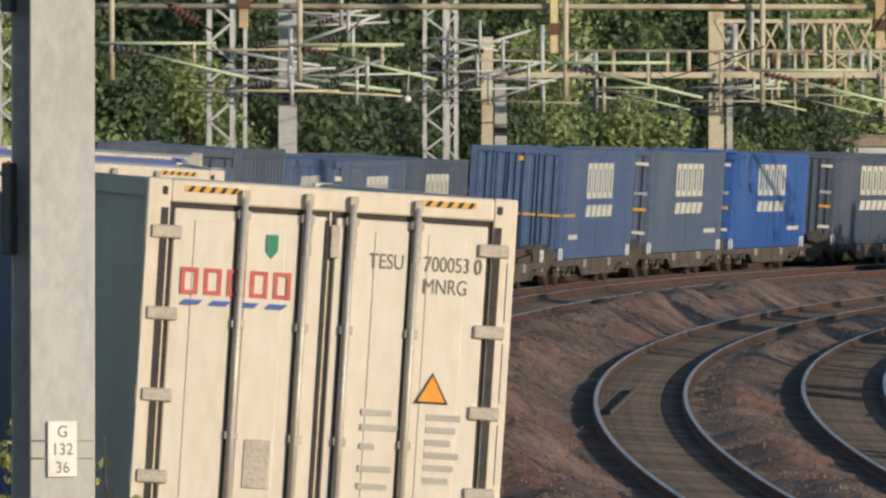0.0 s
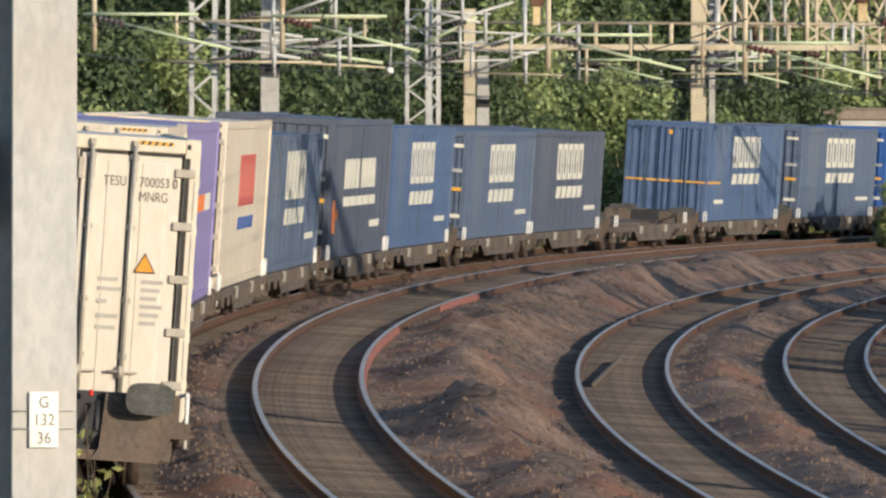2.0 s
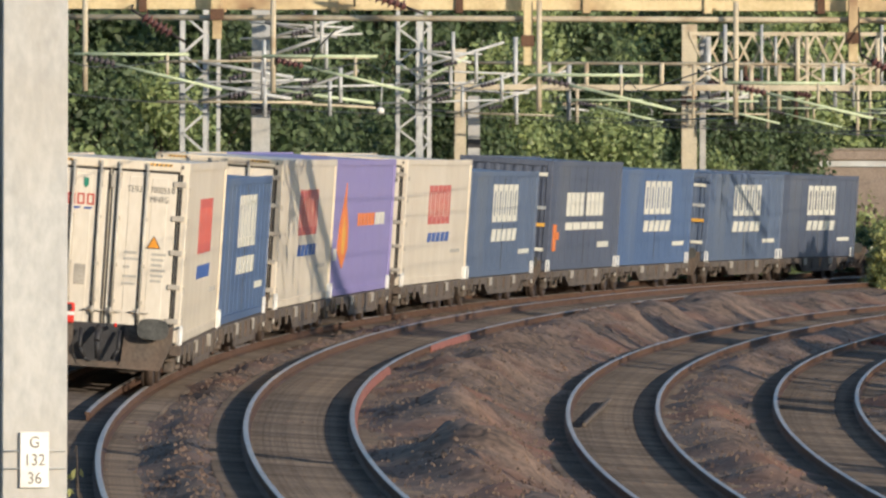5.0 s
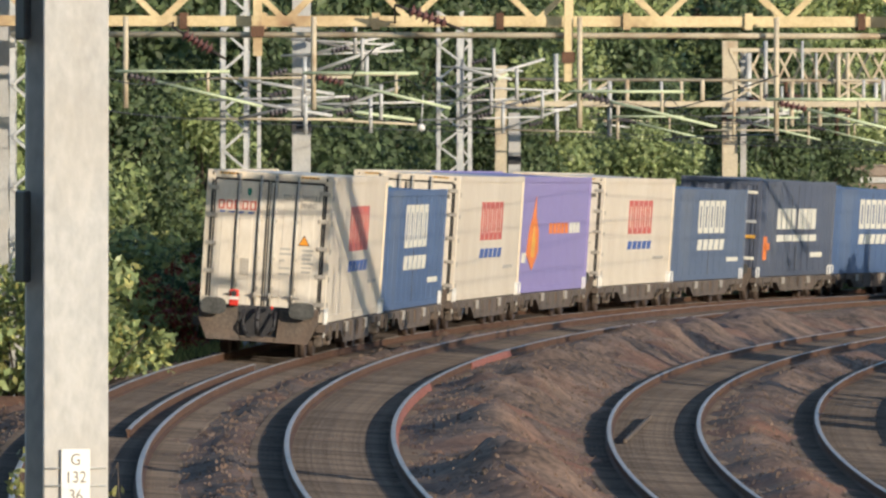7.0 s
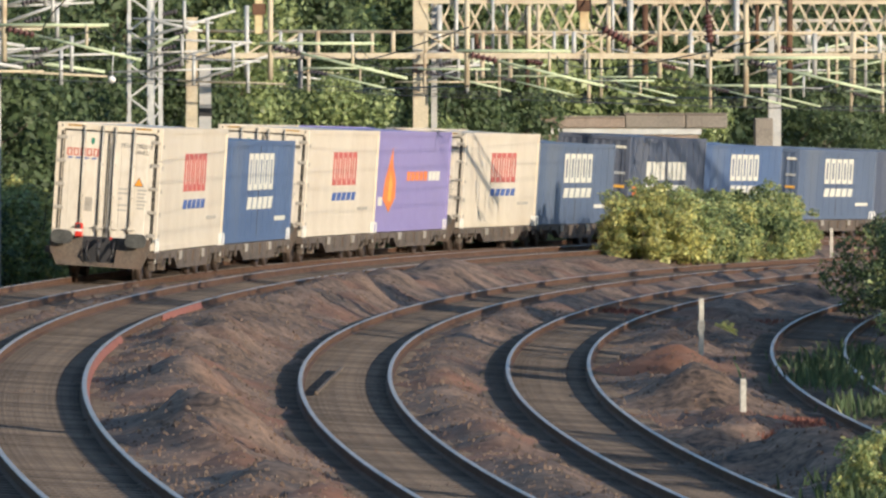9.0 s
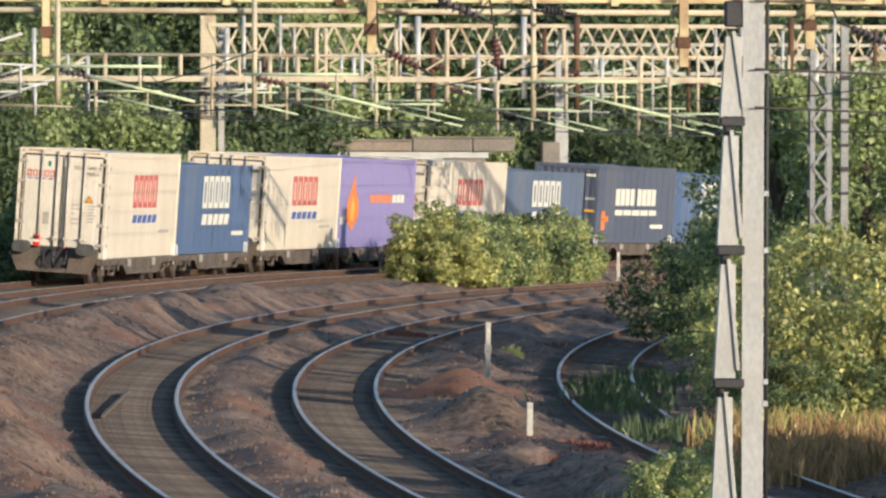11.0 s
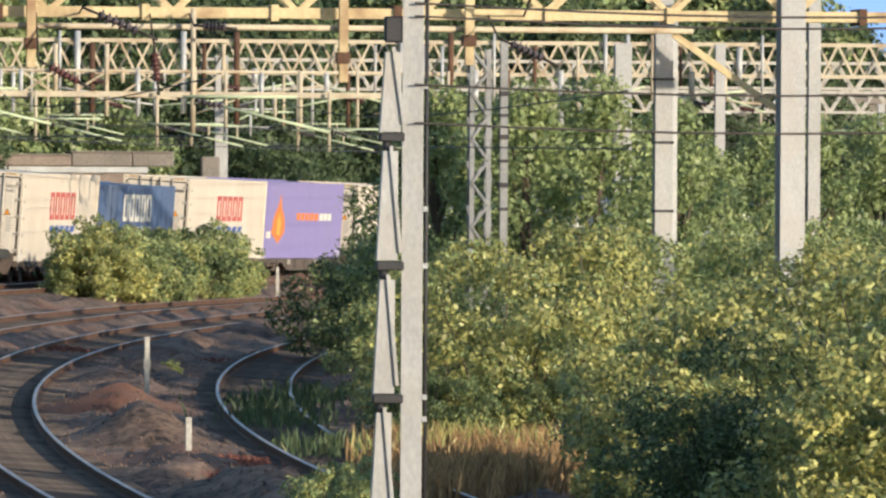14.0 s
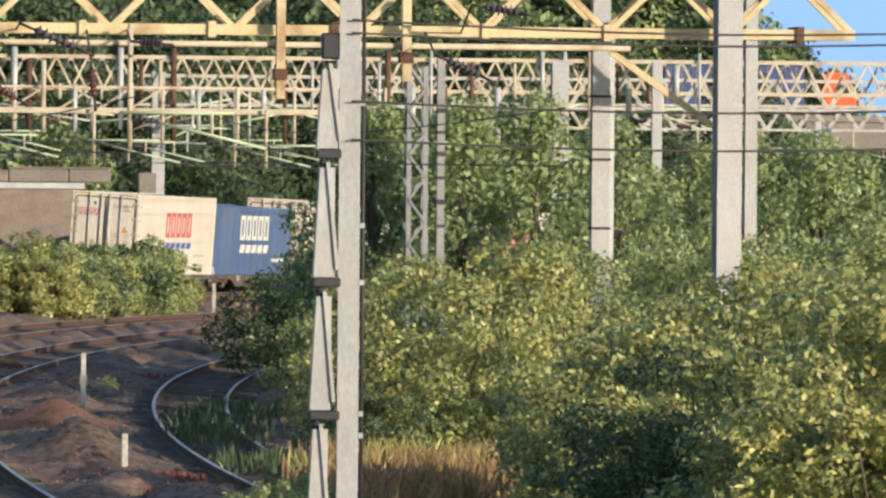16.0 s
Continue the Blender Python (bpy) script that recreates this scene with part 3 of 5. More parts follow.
def flat_wagon(last=False):
    """A low container flat wagon, its rail-top level at z = 0, its container floor at DECK."""
    L = 14.2
    w = thing("container_wagon", "low grimy brown container flat wagon", "wagon", "wagons of the train")
    bm = bmesh.new()
    box(bm, -0.55, 0.55, -0.6, L - 0.6, 0.45, DECK - 0.02)
    part("centre_sill", bm, "wagon", w)
    for x in (-1, 1):
        bm = bmesh.new()
        prism(bm, ((-0.5, 0.55), (3.2, 0.55), (4.0, 0.28), (10.0, 0.28), (10.8, 0.55), (L - 0.7, 0.55), (L - 0.7, DECK - 0.02), (-0.5, DECK - 0.02)), x * 1.22 - 0.09, x * 1.22 + 0.09)
        part("side_sill", bm, "wagon", w)
        for k in range(9):
            bm = bmesh.new()
            y = 0.6 + k * 1.6
            box(bm, min(x * 1.30, x * 1.345), max(x * 1.30, x * 1.345), y, y + 0.12, 0.4, DECK - 0.05)
            part("side_rib", bm, "wagon", w)
        for y in (3.9, 8.6):
            bm = bmesh.new()
            box(bm, min(x * 1.31, x * 1.36), max(x * 1.31, x * 1.36), y, y + 0.5, 0.5, 0.7)
            part("data_panel", bm, "hinge", w)
    for y in (0.4, 4.6, 9.2, L - 1.7):
        bm = bmesh.new()
        box(bm, -1.2, 1.2, y, y + 0.3, 0.5, DECK - 0.03)
        part("cross_bearer", bm, "wagon", w)
    for yb in (1.7, L - 2.9):
        b = part("bogie", bevelled(frame_mesh(yb), 0.02), "wagon", w)
        for ya in (yb - 0.9, yb + 0.9):
            for x in (-1, 1):
                bm = bmesh.new()
                tube(bm, (x * 0.70, ya, 0.38), (x * 0.84, ya, 0.38), 0.38, n=20)
                tube(bm, (x * 0.66, ya, 0.38), (x * 0.70, ya, 0.38), 0.405, n=20)
                part("wheel", bm, "wheel", b)
                bm = bmesh.new()
                box(bm, min(x * 0.98, x * 1.16), max(x * 0.98, x * 1.16), ya - 0.16, ya + 0.16, 0.24, 0.52)
                part("axle_box", bevelled(bm, 0.03), "wagon", b)
    for y, s in ((-0.6, -1), (L - 0.6, 1)):
        bm = bmesh.new()
        turn = Matrix.Rotation(radians(90), 4, "Z") @ Matrix.Diagonal((1, -1, 1, 1))
        y_a, y_b = min(y, y + s * 0.16), max(y, y + s * 0.16)
        for k in (-1, 1):
            prism(bm, ((k * 1.18, 0.72), (k * 1.18, 1.0), (k * 0.42, 1.0), (k * 0.38, 0.42), (k * 0.30, 0.3), (k * 1.0, 0.3)), y_a, y_b, 0, turn)
        prism(bm, ((-0.3, 0.3), (0.3, 0.3), (0.34, 0.4), (-0.34, 0.4)), y_a, y_b, 0, turn)
        part("headstock", bm, "wagon", w)
        # flat black panel stands for the darkness inside the coupler opening
        bm = bmesh.new()
        box(bm, -0.42, 0.42, min(y, y + s * 0.03), max(y, y + s * 0.03), 0.4, 1.0)
        part("coupler_recess", bm, "black", w)
        bm = bmesh.new()
        tube(bm, (1.27, y - s * 0.3, 0.45), (1.27, y - s * 0.3, 1.0), 0.022, n=6)
        tube(bm, (1.27, y - s * 0.3, 1.0), (1.27, y - s * 0.75, 1.0), 0.022, n=6)
        tube(bm, (1.27, y - s * 0.75, 1.0), (1.27, y - s * 0.75, 0.6), 0.022, n=6)
        part("handrail", bm, "plate", w, "white shunter handrail")
        for x in (-0.87, 0.87):
            bm = bmesh.new()
            tube(bm, (x, y, 0.96), (x, y + s * 0.36, 0.96), 0.1, n=12)
            ring = [(-x + 0.25 * math.copysign(abs(math.cos(k * math.pi / 10)) ** 0.55, math.cos(k * math.pi / 10)), 0.96 + 0.165 * math.copysign(abs(math.sin(k * math.pi / 10)) ** 0.7, math.sin(k * math.pi / 10))) for k in range(20)]
            prism(bm, ring, min(y + s * 0.36, y + s * 0.42), max(y + s * 0.36, y + s * 0.42), 0, Matrix.Rotation(radians(90), 4, "Z") @ Matrix.Diagonal((1, 1, 1, 1)))
            part("buffer", bm, "buffer", w)
    bm = bmesh.new()
    tube(bm, (0.0, -0.75, 0.95), (0.0, -1.05, 0.72), 0.05, n=8)
    tube(bm, (0.0, -1.05, 0.72), (0.02, -0.95, 0.45), 0.045, n=8)
    part("coupling", bm, "black", w)
    for x in (-0.28, 0.34):
        bm = bmesh.new()
        tube(bm, (x, -0.75, 0.9), (x, -0.95, 0.6), 0.03, n=6)
        tube(bm, (x, -0.95, 0.6), (x * 0.7, -0.9, 0.45), 0.03, n=6)
        part("air_hose", bm, "black", w)
    if last:
        lamp = part("tail_lamp", bevelled(cube_mesh(-0.58, -0.40, -0.95, -0.78, 0.98, 1.3), 0.02), "lamp_red", w, "red and white tail lamp")
        bm = bmesh.new()
        box(bm, -0.585, -0.395, -0.956, -0.95, 1.1, 1.16)
        part("white_band", bm, "plate", lamp)
        bm = bmesh.new()
        tube(bm, (-0.49, -0.97, 1.22), (-0.49, -0.94, 1.22), 0.06, n=12)
        part("lens", bm, "black", lamp)
        part("valve_tap", bevelled(cube_mesh(0.24, 0.29, -0.88, -0.78, 0.95, 1.02), 0.02), "lamp_red", w, "small red valve handle")
    return w


def cube_mesh(*k):
    bm = bmesh.new()
    box(bm, *k)
    return bm


def frame_mesh(y):
    bm = bmesh.new()
    for x in (-1, 1):
        box(bm, x * 1.07 - 0.07, x * 1.07 + 0.07, y - 1.35, y + 1.35, 0.42, 0.62)
    box(bm, -1.0, 1.0, y - 0.2, y + 0.2, 0.4, 0.6)
    return bm


# metres ahead of the train's rear, the kind of box and its height
BLUE = "{} container with cream block lettering"
TRAIN = [(0.0, "reefer", 0), (13.75, "blue_a", 2.6), (30.2, "reefer", 1), (43.95, "lilac", 0), (60.4, "reefer", 1), (74.36, "blue_b", 2.62),
         (90.8, "slogan", 2.9), (104.54, "blue_a", 2.7), (121.5, "blue_b", 2.62), (135.26, "blue_d", 2.62), (152.2, None, 0), (169.2, "line", 2.85),
         (186.6, "blue_b", 2.85), (202.2, "blue_c", 2.85), (221.2, "blue_d", 2.85), (235.5, "blue_b", 2.85)]
RIDERS = []
templates = {}
first_wagon = None
for i, (s, kind, h) in enumerate(TRAIN):
    if i == 0:
        wg = flat_wagon(True)
        tagged(wg, "low grimy container wagon with a red tail lamp")
    elif first_wagon is None:
        wg = first_wagon = flat_wagon()
    else:
        wg = copy_thing(first_wagon, Matrix())
    RIDERS.append((wg, s, 0.0))
    if kind is None:
        continue
    if kind == "reefer":
        if i == 0:
            c = reefer(True)
        elif "reefer" in templates:
            c = copy_thing(templates["reefer"], Matrix())
        else:
            c = templates["reefer"] = reefer()
    elif kind == "lilac":
        c = lilac_box()
    elif kind == "slogan":
        c = curtain_box("blue_d", h, "dark slate container with a cream block slogan", slogan=True)
    elif kind == "line":
        c = curtain_box("blue_a", h, "ribbed blue container with a yellow line", corrugated=True, line=True)
    else:
        c = curtain_box(kind, h, BLUE.format({"blue_a": "hazy blue", "blue_b": "slate blue", "blue_c": "bright blue", "blue_d": "dark slate"}[kind]), corrugated=i > 11)
    RIDERS.append((c, s, DECK))


# ---- overhead line structures ----
STEP = 0.0037013


def sight(a, b, d):
    """The spot d metres off, a steps of 0.0037 degrees to the right of the first view and b steps under the horizon."""
    h, e = radians((a - 784) * STEP), radians((218.6 - b) * STEP)
    return Vector((d * math.sin(h), d * math.cos(h), ZC + d * math.tan(e)))


def foot(a, d):
    p = sight(a, 218.6, d)
    return p.x, p.y, -1.9


def lattice_mast(a, d, width, top, label="grey galvanised lattice mast", mat="galv", pitch=0.45):
    x, y, z0 = foot(a, d)
    t = thing("lattice_mast", label, "mast", "overhead line masts", at=pose(x, y, z0))
    h, w = top - z0, width / 2
    for sx in (-1, 1):
        for sy in (-1, 1):
            bm = bmesh.new()
            beam(bm, (sx * w, sy * w, 0), (sx * w, sy * w, h), 0.1)
            part("leg", bm, mat, t)
    k = int(h / pitch)
    for side in range(4):
        for i in range(k):
            bm = bmesh.new()
            z, z1 = i * h / k, (i + 1) * h / k
            a0, a1 = (-w, w) if i % 2 else (w, -w)
            p, q = ((a0, -w - 0.045), (a1, -w - 0.045)) if side == 0 else ((a0, w + 0.045), (a1, w + 0.045)) if side == 1 else ((-w - 0.045, a0), (-w - 0.045, a1)) if side == 2 else ((w + 0.045, a0), (w + 0.045, a1))
            beam(bm, (*p, z), (*q, z1), 0.07, 0.05)
            part("lacing_bar", bm, mat, t)
    return t


def h_mast(a, d, width, top, label, mat="mast", turn=0.0, bands=(), cap=False, depth=None):
    """A rolled steel mast: two flanges and a web."""
    x, y, z0 = foot(a, d)
    t = thing("steel_mast", label, "mast", "overhead line masts", at=pose(x, y, z0, 0, 0, turn))
    h, w, dp = top - z0, width / 2, (depth or width) / 2
    for s in (-1, 1):
        bm = bmesh.new()
        box(bm, -w, w, s * dp - 0.012, s * dp + 0.012, 0, h)
        part("flange", bevelled(bm, 0.004), mat, t)
    bm = bmesh.new()
    box(bm, -0.008, 0.008, -dp + 0.012, dp - 0.012, 0, h - 0.002)
    part("web", bm, mat, t)
    bm = bmesh.new()
    box(bm, -w - 0.12, w + 0.12, -dp - 0.12, dp + 0.12, -0.3, 0.12)
    part("footing", bevelled(bm, 0.02), "concrete", t)
    for zb, hb, m in bands:
        bm = bmesh.new()
        box(bm, -w - 0.02, w + 0.02, -dp - 0.03, dp + 0.03, zb - z0 - hb / 2, zb - z0 + hb / 2)
        part("clamp", bevelled(bm, 0.008), m, t)
    if cap:
        bm = bmesh.new()
        box(bm, -w - 0.02, w + 0.02, -dp - 0.02, dp + 0.02, h, h + 0.03)
        part("cap_plate", bm, mat, t)
    return t


def stack(bm, a, b, r, n):
    """A ribbed insulator from a to b, turned as one body."""
    a, b = Vector(a), Vector(b)
    m = (b - a).to_track_quat("Z", "Y").to_matrix()
    rings = []
    for i in range(n):
        for f, k in ((0.0, 0.45), (0.3, 0.45), (0.36, 1.0), (0.5, 0.95), (0.75, 0.45)):
            rings.append((a.lerp(b, (i + f) / n), r * k))
    rings.append((b, r * 0.45))
    loops = [[bm.verts.new(p + m @ Vector((q * math.cos(math.pi * j / 5), q * math.sin(math.pi * j / 5), 0))) for j in range(10)] for p, q in rings]
    for u, v in zip(loops, loops[1:]):
        for j in range(10):
            bm.faces.new((u[j], u[(j + 1) % 10], v[(j + 1) % 10], v[j])).smooth = True
    bm.faces.new(loops[0][::-1])
    bm.faces.new(loops[-1])


def truss(t, x0, x1, y, z0, z1, chord, lace, panel, mat, depth=0.0, round_chord=False, crossed=True):
    """A girder along x from x0 to x1: two chords and zigzag lacing, doubled when it has depth."""
    for back, yy in enumerate((y, y + depth) if depth else (y,)):
        back *= crossed
        for z in (z0, z1):
            bm = bmesh.new()
            if round_chord:
                tube(bm, (x0, yy, z), (x1, yy, z), chord / 2, n=10)
            else:
                beam(bm, (x0, yy, z), (x1, yy, z), chord)
            part("chord", bm, mat, t)
        k = max(2, round((x1 - x0) / panel))
        for i in range(k):
            a, b = x0 + (x1 - x0) * i / k, x0 + (x1 - x0) * (i + 1) / k
            bm = bmesh.new()
            beam(bm, (a, yy, z0 if (i + back) % 2 else z1), (b, yy, z1 if (i + back) % 2 else z0), lace)
            part("lacing_bar", bm, mat, t)


def registration(x, y, z_boom, z_wire, flip=1, mat="cream", style=0, rnd=random):
    """A hanger under a boom: drop tube, insulator, sloping arm and steady arm that hold the wires over a track."""
    t = thing("registration_arm", "drop tube with insulator and pale green sloping arm", "overhead fitting", "overhead line fittings")
    bm = bmesh.new()
    tube(bm, (x, y, z_boom + 0.1), (x, y, z_wire - 0.25), 0.05, n=8)
    part("drop_tube", bm, mat, t)
    bm = bmesh.new()
    stack(bm, (x + flip * 0.05, y - 0.05, z_wire + 0.35), (x + flip * 0.55, y - 0.05, z_wire + 0.24), 0.085, 5)
    part("insulator", bm, "maroon" if style == 2 else "insulator", t)
    bm = bmesh.new()
    tube(bm, (x + flip * 0.55, y - 0.05, z_wire + 0.24), (x + flip * 2.5, y - 0.1, z_wire - 0.22), 0.032, n=6)
    part("sloping_arm", bm, "verdigris", t)
    bm = bmesh.new()
    tube(bm, (x - flip * 0.2, y - 0.05, z_wire + 0.42), (x + flip * 1.9, y - 0.05, z_wire + 0.42), 0.034, n=6)
    part("top_arm", bm, "verdigris", t)
    bm = bmesh.new()
    tube(bm, (x + flip * 1.5, y - 0.06, z_wire + 0.42), (x + flip * 1.5, y - 0.06, z_wire - 0.02), 0.03, n=6)
    part("link", bm, mat, t)
    return t


def overhead():
    # the near portal, ochre, across all tracks
    y1 = 160.0
    left, right = sight(0, 0, 161).x, sight(3165, 0, 159).x
    p = thing("portal_gantry", "rust-stained ochre yellow portal girder over all the tracks", "gantry", "gantries")
    truss(p, left - 3, right, y1, 6.33, 7.45, 0.19, 0.10, 1.15, "ochre", 0.9, crossed=False)
    bm = bmesh.new()
    tube(bm, (left, y1 - 0.25, 6.08), (right - 4.2, y1 - 0.25, 6.05), 0.055, n=8)
    part("tie_tube", bm, "cream", p)
    for i, a in enumerate((300, 440, 640, 860, 1085, 1300, 1500, 1760, 1990, 2210, 2480, 2700, 3050)):
        q = sight(a, 0, y1)
        bm = bmesh.new()
        box(bm, q.x - 0.07, q.x + 0.07, y1 - 0.16, y1 + 1.06, 6.18, 6.48)
        part("joint_plate", bm, "rust" if i % 3 == 0 else "ochre", p)
    bm = bmesh.new()
    q0, q1 = sight(2705, 20, y1), sight(2890, 150, y1)
    beam(bm, (q0.x, y1 - 0.12, q0.z), (q1.x, y1 - 0.12, q1.z), 0.12)
    part("knee_brace", bm, "ochre", p)
    lattice_mast(26, 161, 0.55, 7.5)
    h_mast(-18, 163, 0.3, 7.5, "pale grey steel mast beside the lattice mast")
    h_mast(2900, 160.6, 0.46, 7.6, "broad pale grey steel mast of the portal", turn=4)
    h_mast(2941, 172, 0.24, 7.6, "slim pale grey steel mast")
    h_mast(2675, 166, 0.34, 7.4, "pale grey steel mast with cable duct", bands=((4.0, 0.05, "black"), (2.7, 0.05, "black"), (5.2, 0.05, "black")))
    h_mast(2695, 167, 0.10, 6.4, "thin dark post beside a mast", mat="galv")
    for a, b0, b1 in ((981, -18, 95), (1555, -8, 88), (2335, -8, 78), (432, -18, 50), (2110, -8, 110)):
        q = sight(a, 0, y1)
        t = thing("drop_post", "rust-stained ochre drop post under the portal", "overhead fitting", "overhead line fittings")
        bm = bmesh.new()
        z_low = sight(a, b1, y1).z
        box(bm, q.x - 0.085, q.x + 0.085, y1 - 0.5, y1 - 0.33, z_low, 6.95)
        part("post", bevelled(bm, 0.01), "ochre", t)
        bm = bmesh.new()
        box(bm, q.x - 0.12, q.x + 0.12, y1 - 0.56, y1 - 0.05, z_low + 0.35, z_low + 0.55)
        part("bracket", bm, "rust", t)
    # large ribbed tension insulators under the portal
    for a, b, a2, b2, m in ((700, -32, 765, -8, "maroon"), (1675, -8, 1745, 22, "insulator"), (2405, 40, 2462, 66, "insulator"), (2470, -55, 2530, -45, "insulator"),
                            (1590, 85, 1640, 112, "maroon"), (1775, 60, 1780, 110, "maroon"), (300, 10, 350, 40, "maroon"), (1860, 12, 1900, 15, "insulator")):
        t = thing("tension_insulator", "dark ribbed insulator string", "insulator", "overhead line insulators")
        p0, p1 = sight(a, b, y1 - 1), sight(a2, b2, y1 - 1)
        bm = bmesh.new()
        stack(bm, p0, p1, 0.13, 6)
        part("ribbed_body", bm, m, t)
        bm = bmesh.new()
        tube(bm, p0 + (p0 - p1) * 0.4, p0, 0.03, n=6)
        part("end_fitting", bm, "wire", t)
        bm = bmesh.new()
        tube(bm, p1, p1 + (p1 - p0) * 0.5, 0.03, n=6)
        part("end_fitting", bm, "wire", t)
        bm = bmesh.new()
        tube(bm, p0 + (p0 - p1) * 0.4, Vector((p0.x + (p0 - p1).x * 0.4, y1 - 0.1, 6.3)), 0.02, n=5)
        part("hanging_rod", bm, "wire", t)
    for key, flip in (("one", 1), ("two", 1), ("three", 1), ("four", 1), ("siding", 1)):
        o, zt = OFFSETS[key]
        x, y = beside(o, y1)
        registration(x - 1.5, y1 - 0.6, 6.3, 4.98 + zt * 0.6, flip, "cream", 2 if key in ("two", "four") else 0)

    # the second portal, cream lacing, from a mast left of the line to the far side
    y2 = 287.0
    x0, x1 = sight(1267, 0, y2).x, sight(3260, 0, y2).x
    p = thing("portal_gantry", "cream lattice portal girder with rust stains", "gantry", "gantries")
    truss(p, x0, x1, y2, 6.25, 7.3, 0.12, 0.075, 0.52, "cream", 0.8)
    h_mast(1267, y2 + 0.4, 0.5, 7.6, "stained cream steel mast of the portal", "cream", bands=((5.1, 0.3, "rust"),))
    h_mast(1291, y2 + 2, 0.2, 7.3, "slim pale grey post")
    h_mast(2775, y2 + 1, 0.33, 7.3, "pale grey steel mast of the far portal")
    h_mast(2603, 262, 0.5, 7.0, "pale grey steel mast among trees")
    # the tie beam hung between low posts
    y3 = 254.0
    x0, x1 = sight(862, 0, y3).x, sight(2300, 0, y3).x
    p = thing("tie_beam", "cream tie beam with hangers over the curve", "gantry", "gantries")
    bm = bmesh.new()
    beam(bm, (x0, y3, 5.34), (x1, y3, 5.34), 0.17)
    part("beam", bevelled(bm, 0.01), "cream", p)
    bm = bmesh.new()
    tube(bm, (x0, y3 + 0.4, 6.05), (x1, y3 + 0.4, 6.0), 0.05, n=8)
    part("upper_tube", bm, "cream", p)
    rnd = random.Random(5)
    xx = x0 + 1.6
    while xx < x1:
        bm = bmesh.new()
        low = rnd.choice((5.33, 5.33, 4.7, 4.4))
        tube(bm, (xx, y3 + 0.1, low), (xx, y3 + 0.1, rnd.choice((6.0, 6.05, 6.8))), rnd.choice((0.05, 0.07)), n=8)
        part("hanger", bm, rnd.choice(("cream", "cream", "galv")), p)
        if rnd.random() < 0.45:
            bm = bmesh.new()
            beam(bm, (xx, y3 + 0.1, 6.0), (xx + rnd.choice((-1, 1)) * 1.0, y3 + 0.1, 5.36), 0.06)
            part("brace", bm, "cream", p)
        xx += rnd.uniform(0.5, 1.15)
    h_mast(862, y3, 0.34, 6.42, "cream steel post with a capped top", "cream", cap=True)
    h_mast(886, y3 + 4, 0.36, 5.1, "pale grey steel post", bands=((3.7, 0.25, "black"),))
    for y, zb in ((y3 - 0.3, 5.33), (y2 - 0.5, 6.25)):
        for key in OFFSETS:
            o, zt = OFFSETS[key]
            x, _ = beside(o, y)
            registration(x - 1.4, y, zb, 4.75 + zt * 0.6 + rise(y) * 0.5, 1, "cream", 1)
    # fittings hung below the second portal
    p = thing("hanger_row", "row of grey and cream hangers under the far girder", "overhead fitting", "overhead line fittings")
    xx = sight(1300, 0, y2).x
    while xx < 40:
        bm = bmesh.new()
        tube(bm, (xx, y2 - 0.2, rnd.choice((5.9, 5.4, 4.9, 4.5))), (xx, y2 - 0.2, rnd.choice((6.4, 7.2, 7.6))), rnd.choice((0.05, 0.07, 0.1)), n=8)
        part("hanger", bm, rnd.choice(("cream", "galv", "galv", "rust")), p)
        if rnd.random() < 0.5:
            bm = bmesh.new()
            tube(bm, (xx - 0.9, y2 - 0.25, rnd.uniform(4.9, 5.9)), (xx + 1.3, y2 - 0.25, rnd.uniform(4.9, 5.9)), 0.035, n=6)
            part("arm", bm, rnd.choice(("verdigris", "galv", "cream")), p)
        if rnd.random() < 0.4:
            bm = bmesh.new()
            zz = rnd.uniform(5.2, 6.0)
            stack(bm, (xx, y2 - 0.3, zz), (xx + 0.5, y2 - 0.3, zz - 0.1), 0.12, 5)
            part("insulator", bm, rnd.choice(("insulator", "maroon")), p)
        xx += rnd.uniform(0.35, 0.95)
    # farther portals
    for y, xa, xb, zl in ((345, 24, 62, 6.1), (420, 44, 92, 5.6)):
        p = thing("portal_gantry", "distant pale grey lattice portal girder", "gantry", "gantries")
        truss(p, xa, xb, y, zl, zl + 1.15, 0.12, 0.085, 0.75, "post_paint", 0.8, crossed=False)
        for key in ("one", "two", "three", "four"):
            o, zt = OFFSETS[key]
            x, _ = beside(o, y)
            if xa < x < xb:
                registration(x - 1.4, y - 0.5, zl, 4.3, 1, "cream", 1)
    h_mast(1893, 346, 0.5, 7.4, "grey steel mast behind the train")
    h_mast(3215, 421, 0.4, 7.0, "far pale steel mast")
    h_mast(3060, 421, 0.3, 6.0, "far pale steel mast")
    # masts left of the line
    lattice_mast(391, 200, 0.52, 7.6)
    h_mast(434, 201, 0.09, 7.6, "thin galvanised pole beside a mast", "galv")
    h_mast(509, 212, 0.44, 7.7, "pale grey steel mast with a dark clamp", bands=((4.55, 0.25, "black"),))
    lattice_mast(772, 241, 0.62, 7.8)
    lattice_mast(797, 246, 0.3, 7.4, pitch=0.4)
    h_mast(965, 302, 0.4, 7.2, "pale grey steel mast")
    h_mast(905, 300, 0.2, 7.2, "slim pale grey post")
    h_mast(1195, 330, 0.3, 5.4, "slim pale grey post")
    lattice_mast(2350, 181, 0.34, 5.9, "weathered grey lattice mast among shrubs", "galv_dull", 0.45)
